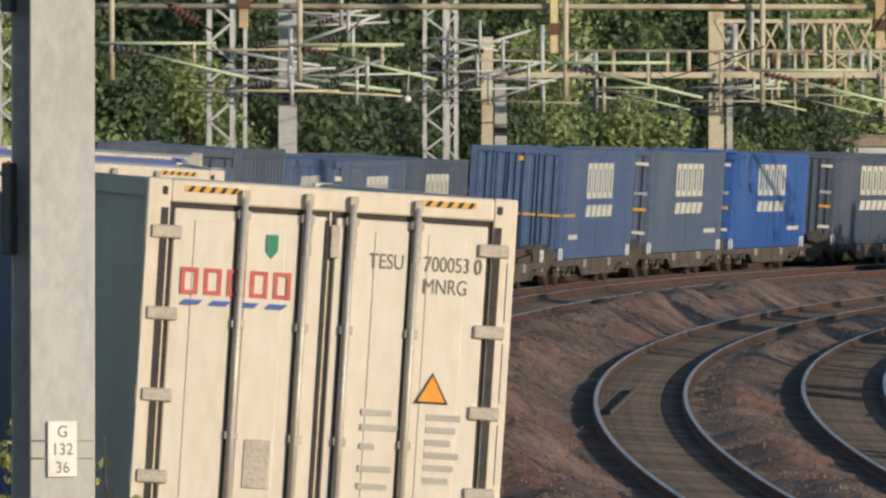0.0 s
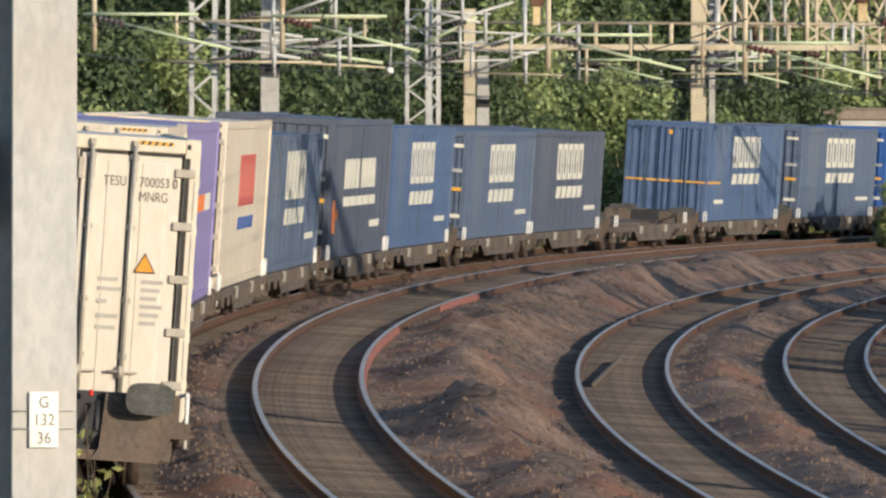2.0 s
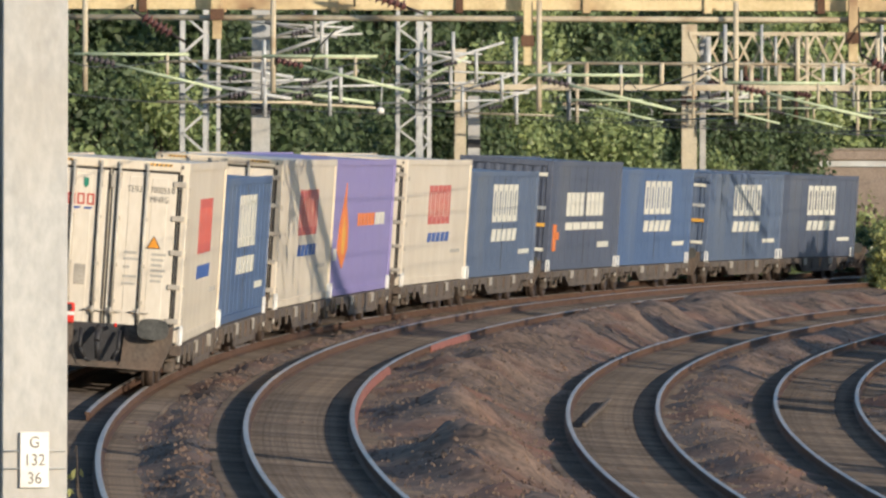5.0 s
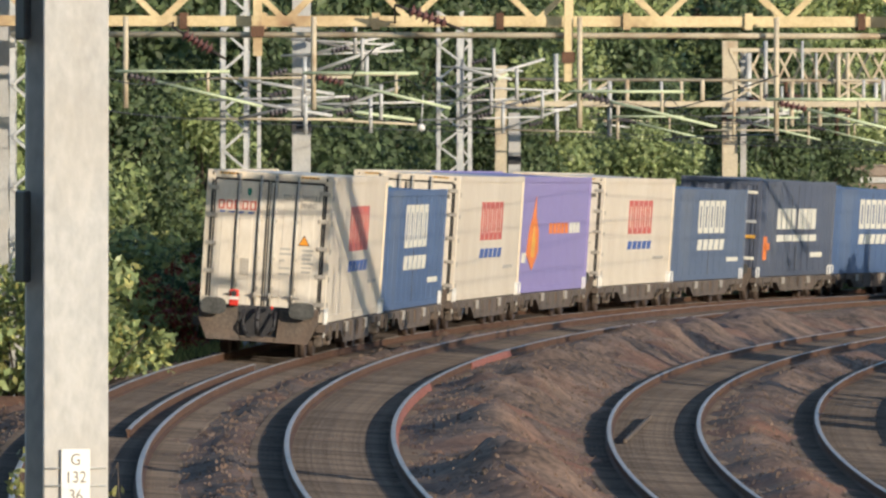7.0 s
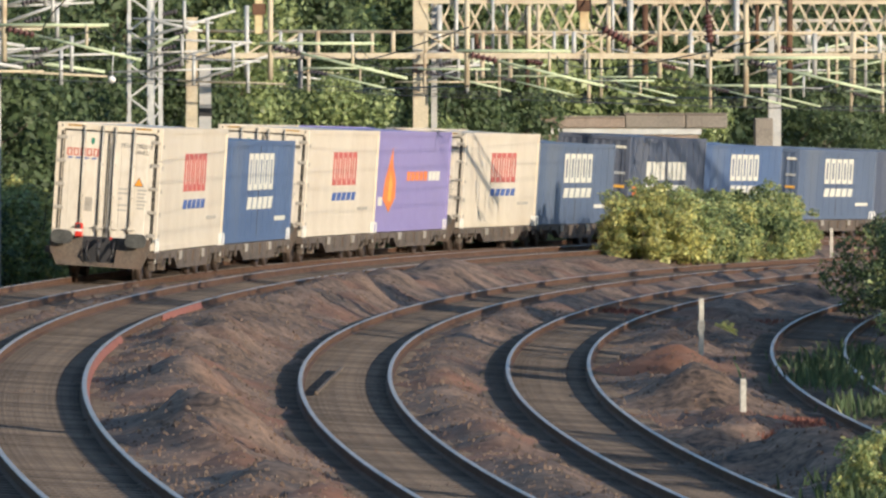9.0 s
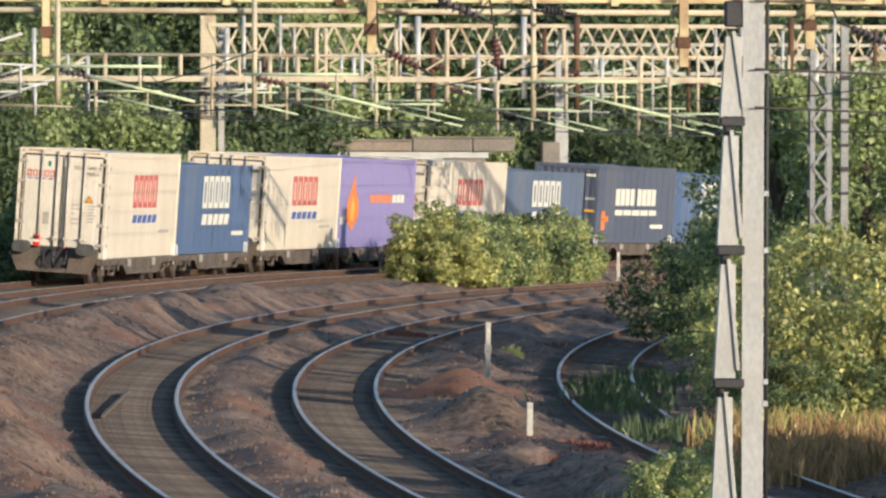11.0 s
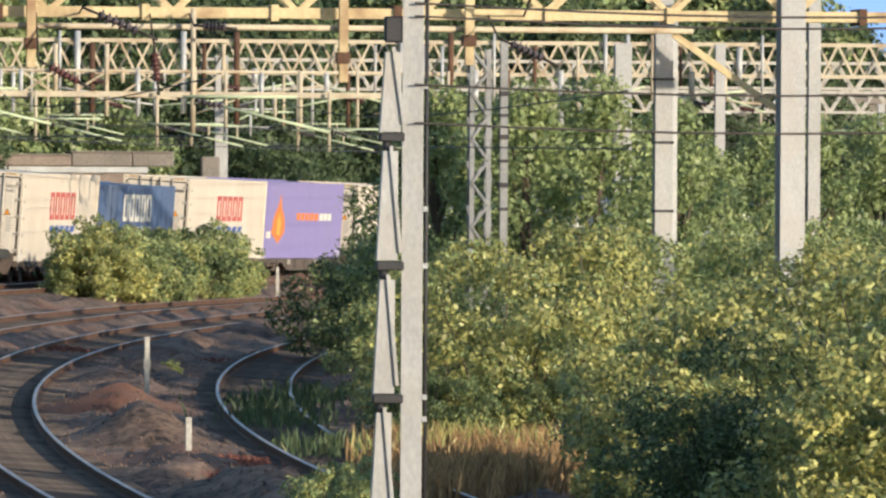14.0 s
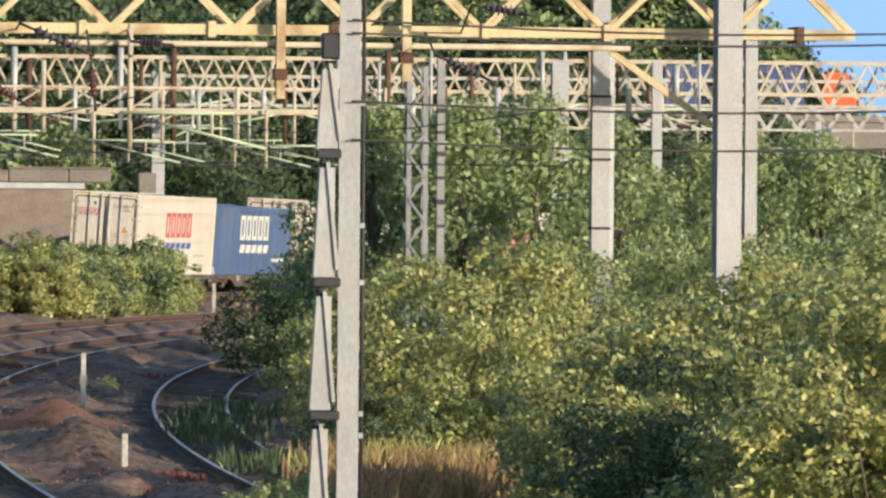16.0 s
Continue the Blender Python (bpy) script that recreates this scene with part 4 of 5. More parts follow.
    h_mast(2393, 182, 0.16, 6.1, "slim galvanised mast beside a lattice mast", "galv_dull", bands=((2.6, 0.06, "black"), (3.6, 0.06, "black"), (4.55, 0.06, "black"), (3.1, 0.1, "black"), (4.1, 0.1, "black"), (5.0, 0.1, "black")))
    # cantilever frames of the left masts
    rnd = random.Random(11)
    for a, d, n in ((391, 199, 3), (509, 211, 5), (772, 240, 4), (862, 252, 2), (965, 301, 3), (1267, 286, 3), (1893, 345, 3)):
        t = thing("cantilever_bracket", "grey tube bracket with struts on a mast", "overhead fitting", "overhead line fittings")
        q = sight(a, 218.6, d)
        for k in range(n):
            z = 4.7 + k * 0.5 + rnd.uniform(-0.15, 0.15)
            ln = rnd.uniform(1.8, 3.4)
            bm = bmesh.new()
            tube(bm, (q.x - rnd.uniform(0, 0.9), q.y - 0.4, z), (q.x + ln, q.y - 0.4, z + rnd.uniform(-0.15, 0.15)), 0.033, n=6)
            part("tube", bm, rnd.choice(("galv", "galv", "cream")), t)
            bm = bmesh.new()
            tube(bm, (q.x + 0.1, q.y - 0.4, z), (q.x + ln * 0.85, q.y - 0.4, z + rnd.choice((0.75, -0.35, 0.5))), 0.045, n=6)
            part("strut", bm, rnd.choice(("galv_dull", "galv", "verdigris")), t)
            bm = bmesh.new()
            tube(bm, (q.x + ln * 0.6, q.y - 0.42, z - 0.35), (q.x + ln * 0.6, q.y - 0.42, z + 0.5), 0.05, n=6)
            part("hanger", bm, "galv", t)
            bm = bmesh.new()
            stack(bm, (q.x + ln * 0.3, q.y - 0.42, z + 0.1), (q.x + ln * 0.3 + 0.4, q.y - 0.42, z + 0.2), 0.09, 4)
            part("insulator", bm, "insulator", t)
    # contact and catenary wires along the tracks
    for key in OFFSETS:
        o, zt = OFFSETS[key]
        for z, nm, sag in ((4.55, "contact_wire", 0.0), (5.35, "catenary_wire", 0.35)):
            cu = bpy.data.curves.new(nm, "CURVE")
            cu.dimensions, cu.bevel_depth = "3D", 0.009
            sp = cu.splines.new("POLY")
            ys = [105 + 5 * k for k in range(66)]
            sp.points.add(len(ys) - 1)
            for pnt, y in zip(sp.points, ys):
                x, yy = beside(o + 0.15, y)
                pnt.co = (x, yy, z + zt * 0.6 + rise(y) * 0.6 - sag * math.sin(math.pi * ((y - 100) % 60) / 60), 1)
            cu.materials.append(M["wire"])
            tagged(new(nm, cu), "thin dark overhead wire along a track", "wire", "overhead wires")
    # cross wires held by the double post
    for b0, b1 in ((-31, -24), (113, 110), (181, 176), (-8, -6)):
        cu = bpy.data.curves.new("cross_wire", "CURVE")
        cu.dimensions, cu.bevel_depth = "3D", 0.013
        sp = cu.splines.new("POLY")
        sp.points.add(8)
        p0, p1 = sight(2235, b0, 99.8), sight(3500, b1, 103)
        for k, pnt in enumerate(sp.points):
            q = p0.lerp(p1, k / 8)
            pnt.co = (q.x, q.y, q.z - 0.12 * math.sin(math.pi * k / 8), 1)
        cu.materials.append(M["wire"])
        tagged(new("cross_wire", cu), "dark cross wire from a steel post", "wire", "overhead wires")


def numbered_mast():
    """The near mast at the line's edge with its white plate."""
    x, y, _ = foot(94, 40)
    t = h_mast(94, 40, 0.30, 9.0, "pale grey steel mast with a white number plate", turn=14, depth=0.42)
    z0 = -1.9
    for z, h in ((3.55, 0.42), (4.75, 0.6), (1.2, 0.3)):
        bm = bmesh.new()
        box(bm, -0.19, -0.155, 0.05, 0.26, z - z0 - h / 2, z - z0 + h / 2)
        part("clamp", bevelled(bm, 0.008), "black", t)
    pl = thing("number_plate", "white plate with black lettering strapped to the mast", "plate", at=pose(x + 0.052, y - 0.235, 2.46, 0, 0, 14) @ Matrix.Diagonal((0.9, 1, 1, 1)))
    bm = bmesh.new()
    box(bm, -0.075, 0.075, -0.004, 0.004, -0.127, 0.127)
    part("panel", bevelled(bm, 0.003), "plate", pl)
    for body, z in (("G", 0.055), ("132", -0.025), ("36", -0.108)):
        cu = bpy.data.curves.new("lettering", "FONT")
        cu.body, cu.size, cu.extrude, cu.align_x = body, 0.075, 0.001, "CENTER"
        cu.materials.append(M["dark_mark"])
        ob = new("lettering", cu)
        ob.parent = pl
        ob.matrix_basis = pose(0, -0.006, z, 90, 0, 0)
    for z in (0.04, -0.04):
        bm = bmesh.new()
        tube(bm, (-0.16, 0.006, z), (0.16, 0.006, z), 0.004, n=6)
        part("strap", bm, "galv", pl)


def double_post():
    """A straight post and a tapering plated post tied together."""
    x, y, z0 = foot(2232, 100)
    t = h_mast(2232, 100, 0.24, 7.4, "sunlit cream-grey steel post", "mast", turn=-6)
    for z in (4.6, 3.2, 2.55, 1.05, 0.8):
        bm = bmesh.new()
        box(bm, 0.12, 0.18, -0.14, 0.0, z - z0 - 0.03, z - z0 + 0.03)
        part("cable_clip", bm, "galv", t)
    bm = bmesh.new()
    tube(bm, (0.16, -0.1, 0), (0.16, -0.1, 9), 0.022, n=6)
    part("cable", bm, "black", t)
    t = thing("plated_post", "tapering pale grey plated post with dark bands", "post")
    cuts = (5.05, 4.02, 2.55, 1.03, -0.5)
    for i, (za, zb) in enumerate(zip((5.15,) + cuts[1:-1], cuts[1:])):
        xa, xb = x - 0.235 - (5.15 - za) * 0.02, x - 0.235 - (5.15 - zb) * 0.02
        bm = bmesh.new()
        m = Matrix.Rotation(radians(90), 4, "Z")
        top, low = 0.085, 0.125
        prism(bm, ((-(xa - top), za - 0.16), (-(xa + top), za - 0.16), (-(xb + low * 0.9), zb + 0.06), (-(xb - low), zb + 0.06)), y - 0.1, y + 0.1, 0, m)
        plate = part("plate", bm, "mast", t)
        bm = bmesh.new()
        beam(bm, (xa + 0.0, y - 0.12, za - 0.1), (xb + low + 0.02, y - 0.12, zb + 0.15), 0.04)
        part("edge_bar", bm, "mast", plate)
        bm = bmesh.new()
        box(bm, xb - low, x - 0.1, y - 0.13, y + 0.13, zb - 0.05, zb + 0.05)
        part("band", bevelled(bm, 0.01), "black", t)
        bm = bmesh.new()
        tube(bm, (xb - 0.05, y - 0.05, zb - 0.05), (xb - 0.03, y - 0.05, zb - 0.2), 0.05, n=8)
        part("pin", bm, "black", t)
    bm = bmesh.new()
    box(bm, x - 0.33, x - 0.1, y - 0.1, y + 0.1, 5.1, 5.4)
    part("head", bevelled(bm, 0.02), "black", t)
    bm = bmesh.new()
    box(bm, x - 0.6, x - 0.2, y - 0.2, y + 0.2, -1.9, -0.45)
    part("base", bm, "concrete", t)


overhead()
numbered_mast()
double_post()


# ---- plants ----
def leaf_cloud(name, clumps, count, size, mat, parent, seed, flat=0.75):
    """Many small leaves gathered round clumps (x, y, z, radius)."""
    g = np.random.default_rng(seed)
    cl = np.array(clumps, float)
    wgt = cl[:, 3] ** 2
    idx = g.choice(len(cl), count, p=wgt / wgt.sum())
    d = g.normal(size=(count, 3))
    d /= np.linalg.norm(d, axis=1)[:, None]
    r = cl[idx, 3] * g.uniform(0.35, 1.0, count) ** 0.5 * g.uniform(0.85, 1.2, count)
    p = cl[idx, :3] + d * r[:, None] * (1, 1, flat)
    nrm = d + g.normal(size=(count, 3)) * 0.75 + (0, 0, 0.3)
    nrm /= np.linalg.norm(nrm, axis=1)[:, None]
    t = np.cross(nrm, g.normal(size=(count, 3)))
    t /= np.linalg.norm(t, axis=1)[:, None]
    b = np.cross(nrm, t)
    s = (size * g.uniform(0.55, 1.35, count))[:, None]
    v = np.stack([p - t * s * 0.62, p + b * s * 0.34 - nrm * s * 0.1, p + t * s * 0.62, p - b * s * 0.34 - nrm * s * 0.1], 1).reshape(-1, 3)
    me = bpy.data.meshes.new(name)
    me.vertices.add(len(v))
    me.vertices.foreach_set("co", v.astype(np.float32).ravel())
    me.loops.add(len(v))
    me.loops.foreach_set("vertex_index", np.arange(len(v), dtype=np.int32))
    me.polygons.add(count)
    me.polygons.foreach_set("loop_start", np.arange(0, len(v), 4, dtype=np.int32))
    me.update(calc_edges=True)
    me.materials.append(M[mat])
    ob = new(name, me)
    ob.parent = parent
    return ob


def limb(bm, a, b, r0, r1, rnd, n=7, bits=3, sway=0.12):
    a, b = Vector(a), Vector(b)
    p, pr = a, r0
    for i in range(1, bits + 1):
        q = a.lerp(b, i / bits) + Vector((rnd.uniform(-1, 1), rnd.uniform(-1, 1), 0)) * sway * (b - a).length * (0.5 if i < bits else 0)
        qr = r0 + (r1 - r0) * i / bits
        tube(bm, p, q, pr, qr, n, cap=False)
        p, pr = q, qr


def tree(seed, height, radius, leaves, size, mat, label, low=0.08, name="tree"):
    rnd = random.Random(seed)
    t = thing(name, label, "tree" if name == "tree" else "shrub")
    bm = bmesh.new()
    limb(bm, (0, 0, -0.6), (rnd.uniform(-0.3, 0.3), rnd.uniform(-0.3, 0.3), height * 0.75), height * 0.022, height * 0.006, rnd, bits=5, sway=0.05)
    clumps = []
    for i in range(34):
        f = low + (1 - low) * ((i + rnd.random()) / 34)
        out = radius * math.sin(math.pi * min(1, 0.18 + 0.82 * f) ** 0.85) ** 0.7 * rnd.uniform(0.45, 1.05)
        an = i * 2.399 + rnd.uniform(-0.4, 0.4)
        c = (out * math.cos(an), out * math.sin(an), height * f * 0.94)
        clumps.append((*c, radius * rnd.uniform(0.24, 0.46)))
        if i % 3 == 0:
            limb(bm, (0, 0, max(0.2, c[2] * 0.62)), c, height * 0.009, height * 0.002, rnd, n=5)
    part("trunk", bm, "bark", t)
    leaf_cloud("crown", clumps, leaves, size, mat, t, seed)
    return t


def shrub(seed, height, radius, leaves, size, mat, label):
    rnd = random.Random(seed)
    t = thing("shrub", label, "shrub")
    bm = bmesh.new()
    clumps = []
    for i in range(22):
        an, f = i * 2.399, math.sqrt((i + 0.5) / 22)
        x, y = radius * f * math.cos(an), radius * f * math.sin(an)
        top = height * (1 - 0.5 * f ** 2) * rnd.uniform(0.6, 1.1)
        for k in (0.92, 0.58, 0.28):
            clumps.append((x * (0.8 + 0.2 * k) + rnd.uniform(-0.3, 0.3), y + rnd.uniform(-0.3, 0.3), top * k, radius * rnd.uniform(0.11, 0.27)))
        if i % 2 == 0:
            limb(bm, (x * 0.25, y * 0.25, -0.4), (x, y, top), 0.03, 0.008, rnd, n=5)
    part("branchwork", bm, "bark", t)
    other = {"leaf_yellow": "leaf_mid", "leaf_mid": "leaf_yellow", "leaf_dark": "leaf_mid", "leaf_red": "leaf_yellow"}[mat]
    leaf_cloud("foliage", clumps, int(leaves * 0.7), size, mat, t, seed)
    leaf_cloud("young_foliage", clumps, int(leaves * 0.3), size * 0.9, other, t, seed + 50)
    return t


def grow(template, spots, first):
    """Places the template at the first spot and copies of it at the rest: (x, y, z, scale, turn)."""
    for i, (x, y, z, k, turn) in reversed(list(enumerate(spots))):
        m = pose(x, y, z, 0, 0, turn) @ Matrix.Diagonal((k, k, k, 1))
        if i == 0 and first:
            template.matrix_basis = m
        else:
            copy_thing(template, m)


def plants():
    rnd = random.Random(21)
    # wood along the outside of the curve
    kinds = [tree(100 + k, 10.5, 3.6, 12000, 0.235, "leaf_mid" if k == 2 else "leaf_dark", "tall broadleaf tree with dark green crown" if k != 2 else "tall broadleaf tree with green crown") for k in range(5)]
    spots = [[] for _ in kinds]
    i = 0
    for row, (o, step) in enumerate(((-9.5, 8.5), (-14.5, 8), (-21, 9), (-30, 11))):
        y = 168.0 + row * 4
        while y < 470:
            oo = o + rnd.uniform(-1.5, 1.2)
            x, yy = beside(oo, y)
            if 14.0 < x * 340 / yy < 25.0 and yy < 350:
                y += 5
                continue
            k = rnd.uniform(0.8, 1.12) * ((0.8, 1.2, 1.5, 1.8)[row])
            pick = 2 if row == 0 and rnd.random() < 0.2 else rnd.randrange(len(kinds))
            spots[pick].append((x, yy, level(oo) + rise(y) - 0.3, k, rnd.uniform(0, 360)))
            y += step * rnd.uniform(0.8, 1.25) * (1 + max(0, y - 300) / 250)
    # unseen trees added before the wood to keep skylight off the train's left side
    for y in np.arange(52, 160, 7.5):
        x, yy = beside(-9.5 + rnd.uniform(-1, 1), float(y))
        spots[rnd.choice((0, 1, 3, 4))].append((x, yy, -1.2, rnd.uniform(0.7, 0.9), rnd.uniform(0, 360)))
    # far wood and hill beyond the curve
    for k in range(70):
        x, y = rnd.uniform(-40, 175), rnd.uniform(620, 760)
        tall = 2.1 if x < 96 else (1.3 if x < 106 else 0.85)
        spots[rnd.randrange(len(kinds))].append((x * y / 700, y, -3, tall * rnd.uniform(0.85, 1.05), rnd.uniform(0, 360)))
    az = 0.075
    while az < 0.2:
        for y in (650, 690):
            tall = (2.15 if az < 0.137 else 1.55 if az < 0.1495 else 0.95) * rnd.uniform(0.9, 1.06)
            spots[rnd.randrange(len(kinds))].append((az * y + rnd.uniform(-1, 1), y, -3, tall, rnd.uniform(0, 360)))
        az += 0.0085
    for k, s in zip(kinds, spots):
        grow(k, s, True)
    # low trees and bushes at the outer side
    low = [shrub(200 + k, 3.0, 1.9, 8500, 0.13, ("leaf_mid", "leaf_dark", "leaf_yellow")[k], "leafy green lineside shrub") for k in range(3)]
    spots = [[] for _ in low]
    for y in np.arange(150, 330, 3.4):
        o = -6.2 + rnd.uniform(-1.2, 0.3)
        x, yy = beside(o, y)
        spots[rnd.randrange(3)].append((x, yy, level(o) + rise(y) - 0.3, rnd.uniform(0.75, 1.25), rnd.uniform(0, 360)))
    spots[0] += [(9.5, 111, -1.3, 0.42, 30), (9.9, 116, -1.3, 0.36, 200), (10.6, 121, -1.35, 0.34, 100), (12.9, 195, -1.25, 0.13, 50), (-7.8, 199, -0.9, 1.15, 10)]
    spots[1] += [(-6.7, 193.5, -0.9, 1.05, 70)]
    spots[0] += [(-8.7, 168, -0.9, 1.2, 20), (-8.0, 160, -0.9, 1.25, 130), (-8.6, 176, -0.9, 1.4, 240)]
    spots[2] += [(-7.2, 194, -0.9, 0.9, 80), (-8.2, 203, -0.9, 1.25, 180)]
    for y in np.arange(274, 297, 1.1):
        oo = 5.75 + rnd.uniform(-0.5, 0.4)
        x, yy = beside(oo, y)
        spots[rnd.choice((0, 1, 0, 0, 2))].append((x, yy, soil(oo, y) - 0.2, rnd.uniform(0.74, 0.9), rnd.uniform(0, 360)))
    for k, s in zip(low, spots):
        grow(k, s, True)
    grow(shrub(500, 2.9, 1.0, 4500, 0.12, "leaf_red", "small shrub with red autumn leaves"), [(-6.15, 187, -0.85, 0.95, 0), (-6.9, 188, -0.85, 0.8, 90)], True)
    # rounded sunlit trees close behind the line
    grow(tree(450, 6.4, 2.5, 15000, 0.15, "leaf_mid", "rounded sunlit green tree behind the line", 0.05), [(6.1, 277, -1.4, 1.0, 0), (3.6, 262, -1.3, 0.72, 120), (9.6, 290, -1.5, 0.8, 220)], True)
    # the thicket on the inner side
    y_s = [shrub(300 + k, 3.6, 2.2, 19000, 0.088, m, lb) for k, (m, lb) in enumerate((("leaf_yellow", "leafy shrub turning yellow-green"), ("leaf_mid", "dense green shrub beside the siding"), ("leaf_dark", "dark green shrub with shade in its leaf colour")))]
    grow(y_s[0], [(16.9, 109.8, -1.4, 1.14, 40), (16.9, 106, -1.4, 1.12, 100), (15.3, 149, -1.3, 1.02, 20), (17.6, 152, -1.3, 1.1, 140), (18.6, 109, -1.4, 0.95, 60), (16.9, 107.5, -1.4, 1.0, 170), (15.6, 120, -1.4, 1.0, 280), (17.6, 119, -1.4, 1.05, 25), (21.2, 150, -1.4, 1.05, 200), (17.4, 108.5, -1.4, 0.78, 250), (24.5, 146, -1.4, 1.0, 310), (20.4, 118, -1.4, 1.0, 33)], True)
    grow(y_s[1], [(16.2, 128, -1.4, 0.85, 10), (19.4, 160, -1.4, 1.1, 220), (16.5, 170, -1.4, 0.85, 300), (22.5, 163, -1.4, 1.15, 120), (26, 170, -1.4, 1.2, 75), (18.2, 186, -1.4, 0.9, 190), (28.5, 176, -1.4, 1.2, 15)], True)
    # dark-leaved shrubs: their colour stands for the thicket's shaded hollows
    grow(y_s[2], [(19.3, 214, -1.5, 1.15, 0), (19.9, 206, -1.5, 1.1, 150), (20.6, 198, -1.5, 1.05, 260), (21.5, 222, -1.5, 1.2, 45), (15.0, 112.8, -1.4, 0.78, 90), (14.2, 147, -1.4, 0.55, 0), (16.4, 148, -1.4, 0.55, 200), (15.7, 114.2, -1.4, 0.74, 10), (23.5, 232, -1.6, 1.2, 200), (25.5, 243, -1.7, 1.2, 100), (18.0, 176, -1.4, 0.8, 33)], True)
    # taller growth farther right that shades the siding
    grow(y_s[1], [(20.5, 122, -1.4, 1.5, 10), (23, 117, -1.4, 1.7, 70)], False)
    # tall unseen trees added off to the right to throw long shadows across the tracks
    grow(tree(460, 9.6, 2.4, 10000, 0.2, "leaf_mid", "tall slender green tree added out of view for its shadow", 0.05), [(28.5, 64, -1.5, 1.0, 0), (33.5, 72, -1.5, 1.05, 90), (32, 94.6, -1.5, 0.9, 200)], True)
    birch = [tree(400 + k, 7.0, 1.7, 9000, 0.135, m, "young birch with light green leaves", 0.05) for k, m in enumerate(("leaf_mid", "leaf_mid"))]
    grow(birch[0], [(18.6, 192, -1.5, 1.0, 0), (22.0, 191, -1.5, 1.02, 100), (24.4, 197, -1.5, 0.95, 200), (28.6, 192, -1.5, 0.85, 30), (33, 245, -1.6, 0.9, 60), (36.5, 248, -1.6, 0.95, 160), (40, 252, -1.6, 0.9, 250), (31, 240, -1.6, 0.8, 310)], True)
    grow(birch[1], [(20.2, 189, -1.5, 0.98, 40), (23.2, 186, -1.5, 0.8, 140), (26.5, 190, -1.5, 0.9, 240), (30.5, 200, -1.6, 0.85, 350), (21.2, 205, -1.5, 0.95, 20)], True)


def bramble(a, d, top, seed, leaves):
    """Thin arching canes with a few leaves beside the near mast."""
    rnd = random.Random(seed)
    q = sight(a, 218.6, d)
    t = thing("bramble", "thin bare canes with a few green leaves", "shrub", at=pose(q.x, q.y, -1.9))
    clumps = []
    for k in range(9):
        bm = bmesh.new()
        p = Vector((rnd.uniform(-0.05, 0.05), rnd.uniform(-0.1, 0.1), 0))
        h = (top + 1.9) * rnd.uniform(0.82, 1.0)
        lean = Vector((rnd.uniform(-0.12, 0.12), rnd.uniform(-0.1, 0.1), 0))
        for i in range(1, 9):
            f = i / 8
            n = Vector((lean.x * f ** 3 * 1.4 + rnd.uniform(-0.012, 0.012), lean.y * f, h * math.sin(f * 1.75) / math.sin(1.57)))
            tube(bm, p, n, 0.009 * (1.2 - f), 0.009 * (1.1 - f), n=5, cap=False)
            p = n
            if f > 0.4 and rnd.random() < 0.55:
                clumps.append((*n, 0.05))
        part("cane", bm, "bark", t)
    leaf_cloud("foliage", clumps, leaves, 0.045, "leaf_yellow", t, seed)


def blades(name, label, spots, count, height, mat, seed, spread_r):
    """Grass or herb stalks in one piece round the spots (x, y, z, radius)."""
    g = np.random.default_rng(seed)
    sp = np.array(spots, float)
    idx = g.integers(0, len(sp), count)
    p = sp[idx, :3] + np.stack([g.normal(size=count) * sp[idx, 3], g.normal(size=count) * sp[idx, 3] * spread_r, np.zeros(count)], 1)
    h = height * g.uniform(0.4, 1.2, count)
    lean = g.normal(size=(count, 2)) * 0.25
    an = g.uniform(0, math.pi, count)
    w = np.stack([np.cos(an), np.sin(an), np.zeros(count)], 1) * (0.012 + 0.02 * g.random(count))[:, None]
    mid = p + np.stack([lean[:, 0] * h * 0.4, lean[:, 1] * h * 0.4, h * 0.6], 1)
    tip = p + np.stack([lean[:, 0] * h, lean[:, 1] * h, h], 1)
    v = np.stack([p - w, p + w, mid + w, tip, mid - w], 1).reshape(-1, 3)
    fs = (np.arange(count)[:, None] * 5 + np.arange(5)).tolist()
    me = bpy.data.meshes.new(name)
    me.from_pydata(v.tolist(), [], fs)
    me.materials.append(M[mat])
    return tagged(new(name, me), label, "grass", kind="stuff")


plants()
bramble(195, 40.2, 2.55, 61, 150)
bramble(215, 40.6, 2.3, 62, 260)
bramble(25, 40.8, 2.6, 63, 500)
blades("dry_grass", "tall dry straw-coloured grass among shrubs", [(13.0 + 0.32 * k, 139 + (k * 37 % 8), -1.4, 0.35) for k in range(14) if k % 4 != 2] + [(11.8 + 0.45 * k, 128 + (k * 37 % 9), -1.35, 0.4) for k in range(7)] + [(13, 135, -1.3, 0.5)], 4600, 0.66, "straw", 1, 3.0)
blades("tall_weeds", "green and brown weeds among dry grass", [(13.0 + 0.4 * k, 141 + (k * 29 % 7), -1.4, 0.4) for k in range(11)], 1300, 0.7, "leaf_yellow", 4, 3.0)
blades("green_weeds", "green weeds beside the siding", [(9.2, 110, -1.2, 0.35), (9.5, 114, -1.2, 0.35), (10.0, 118, -1.2, 0.3), (12.5, 160, -1.2, 0.5), (13.5, 172, -1.3, 0.5), (15, 182, -1.4, 0.5), (12.2, 145, -1.2, 0.4)], 1700, 0.34, "leaf_dark", 2, 4.0)
blades("lineside_weeds", "low green weeds beside the ballast", [(-5.9 + 0.22 * k, 184.5 + (k * 31 % 4), -0.85, 0.3) for k in range(6)], 1800, 0.65, "leaf_yellow", 7, 2.0)
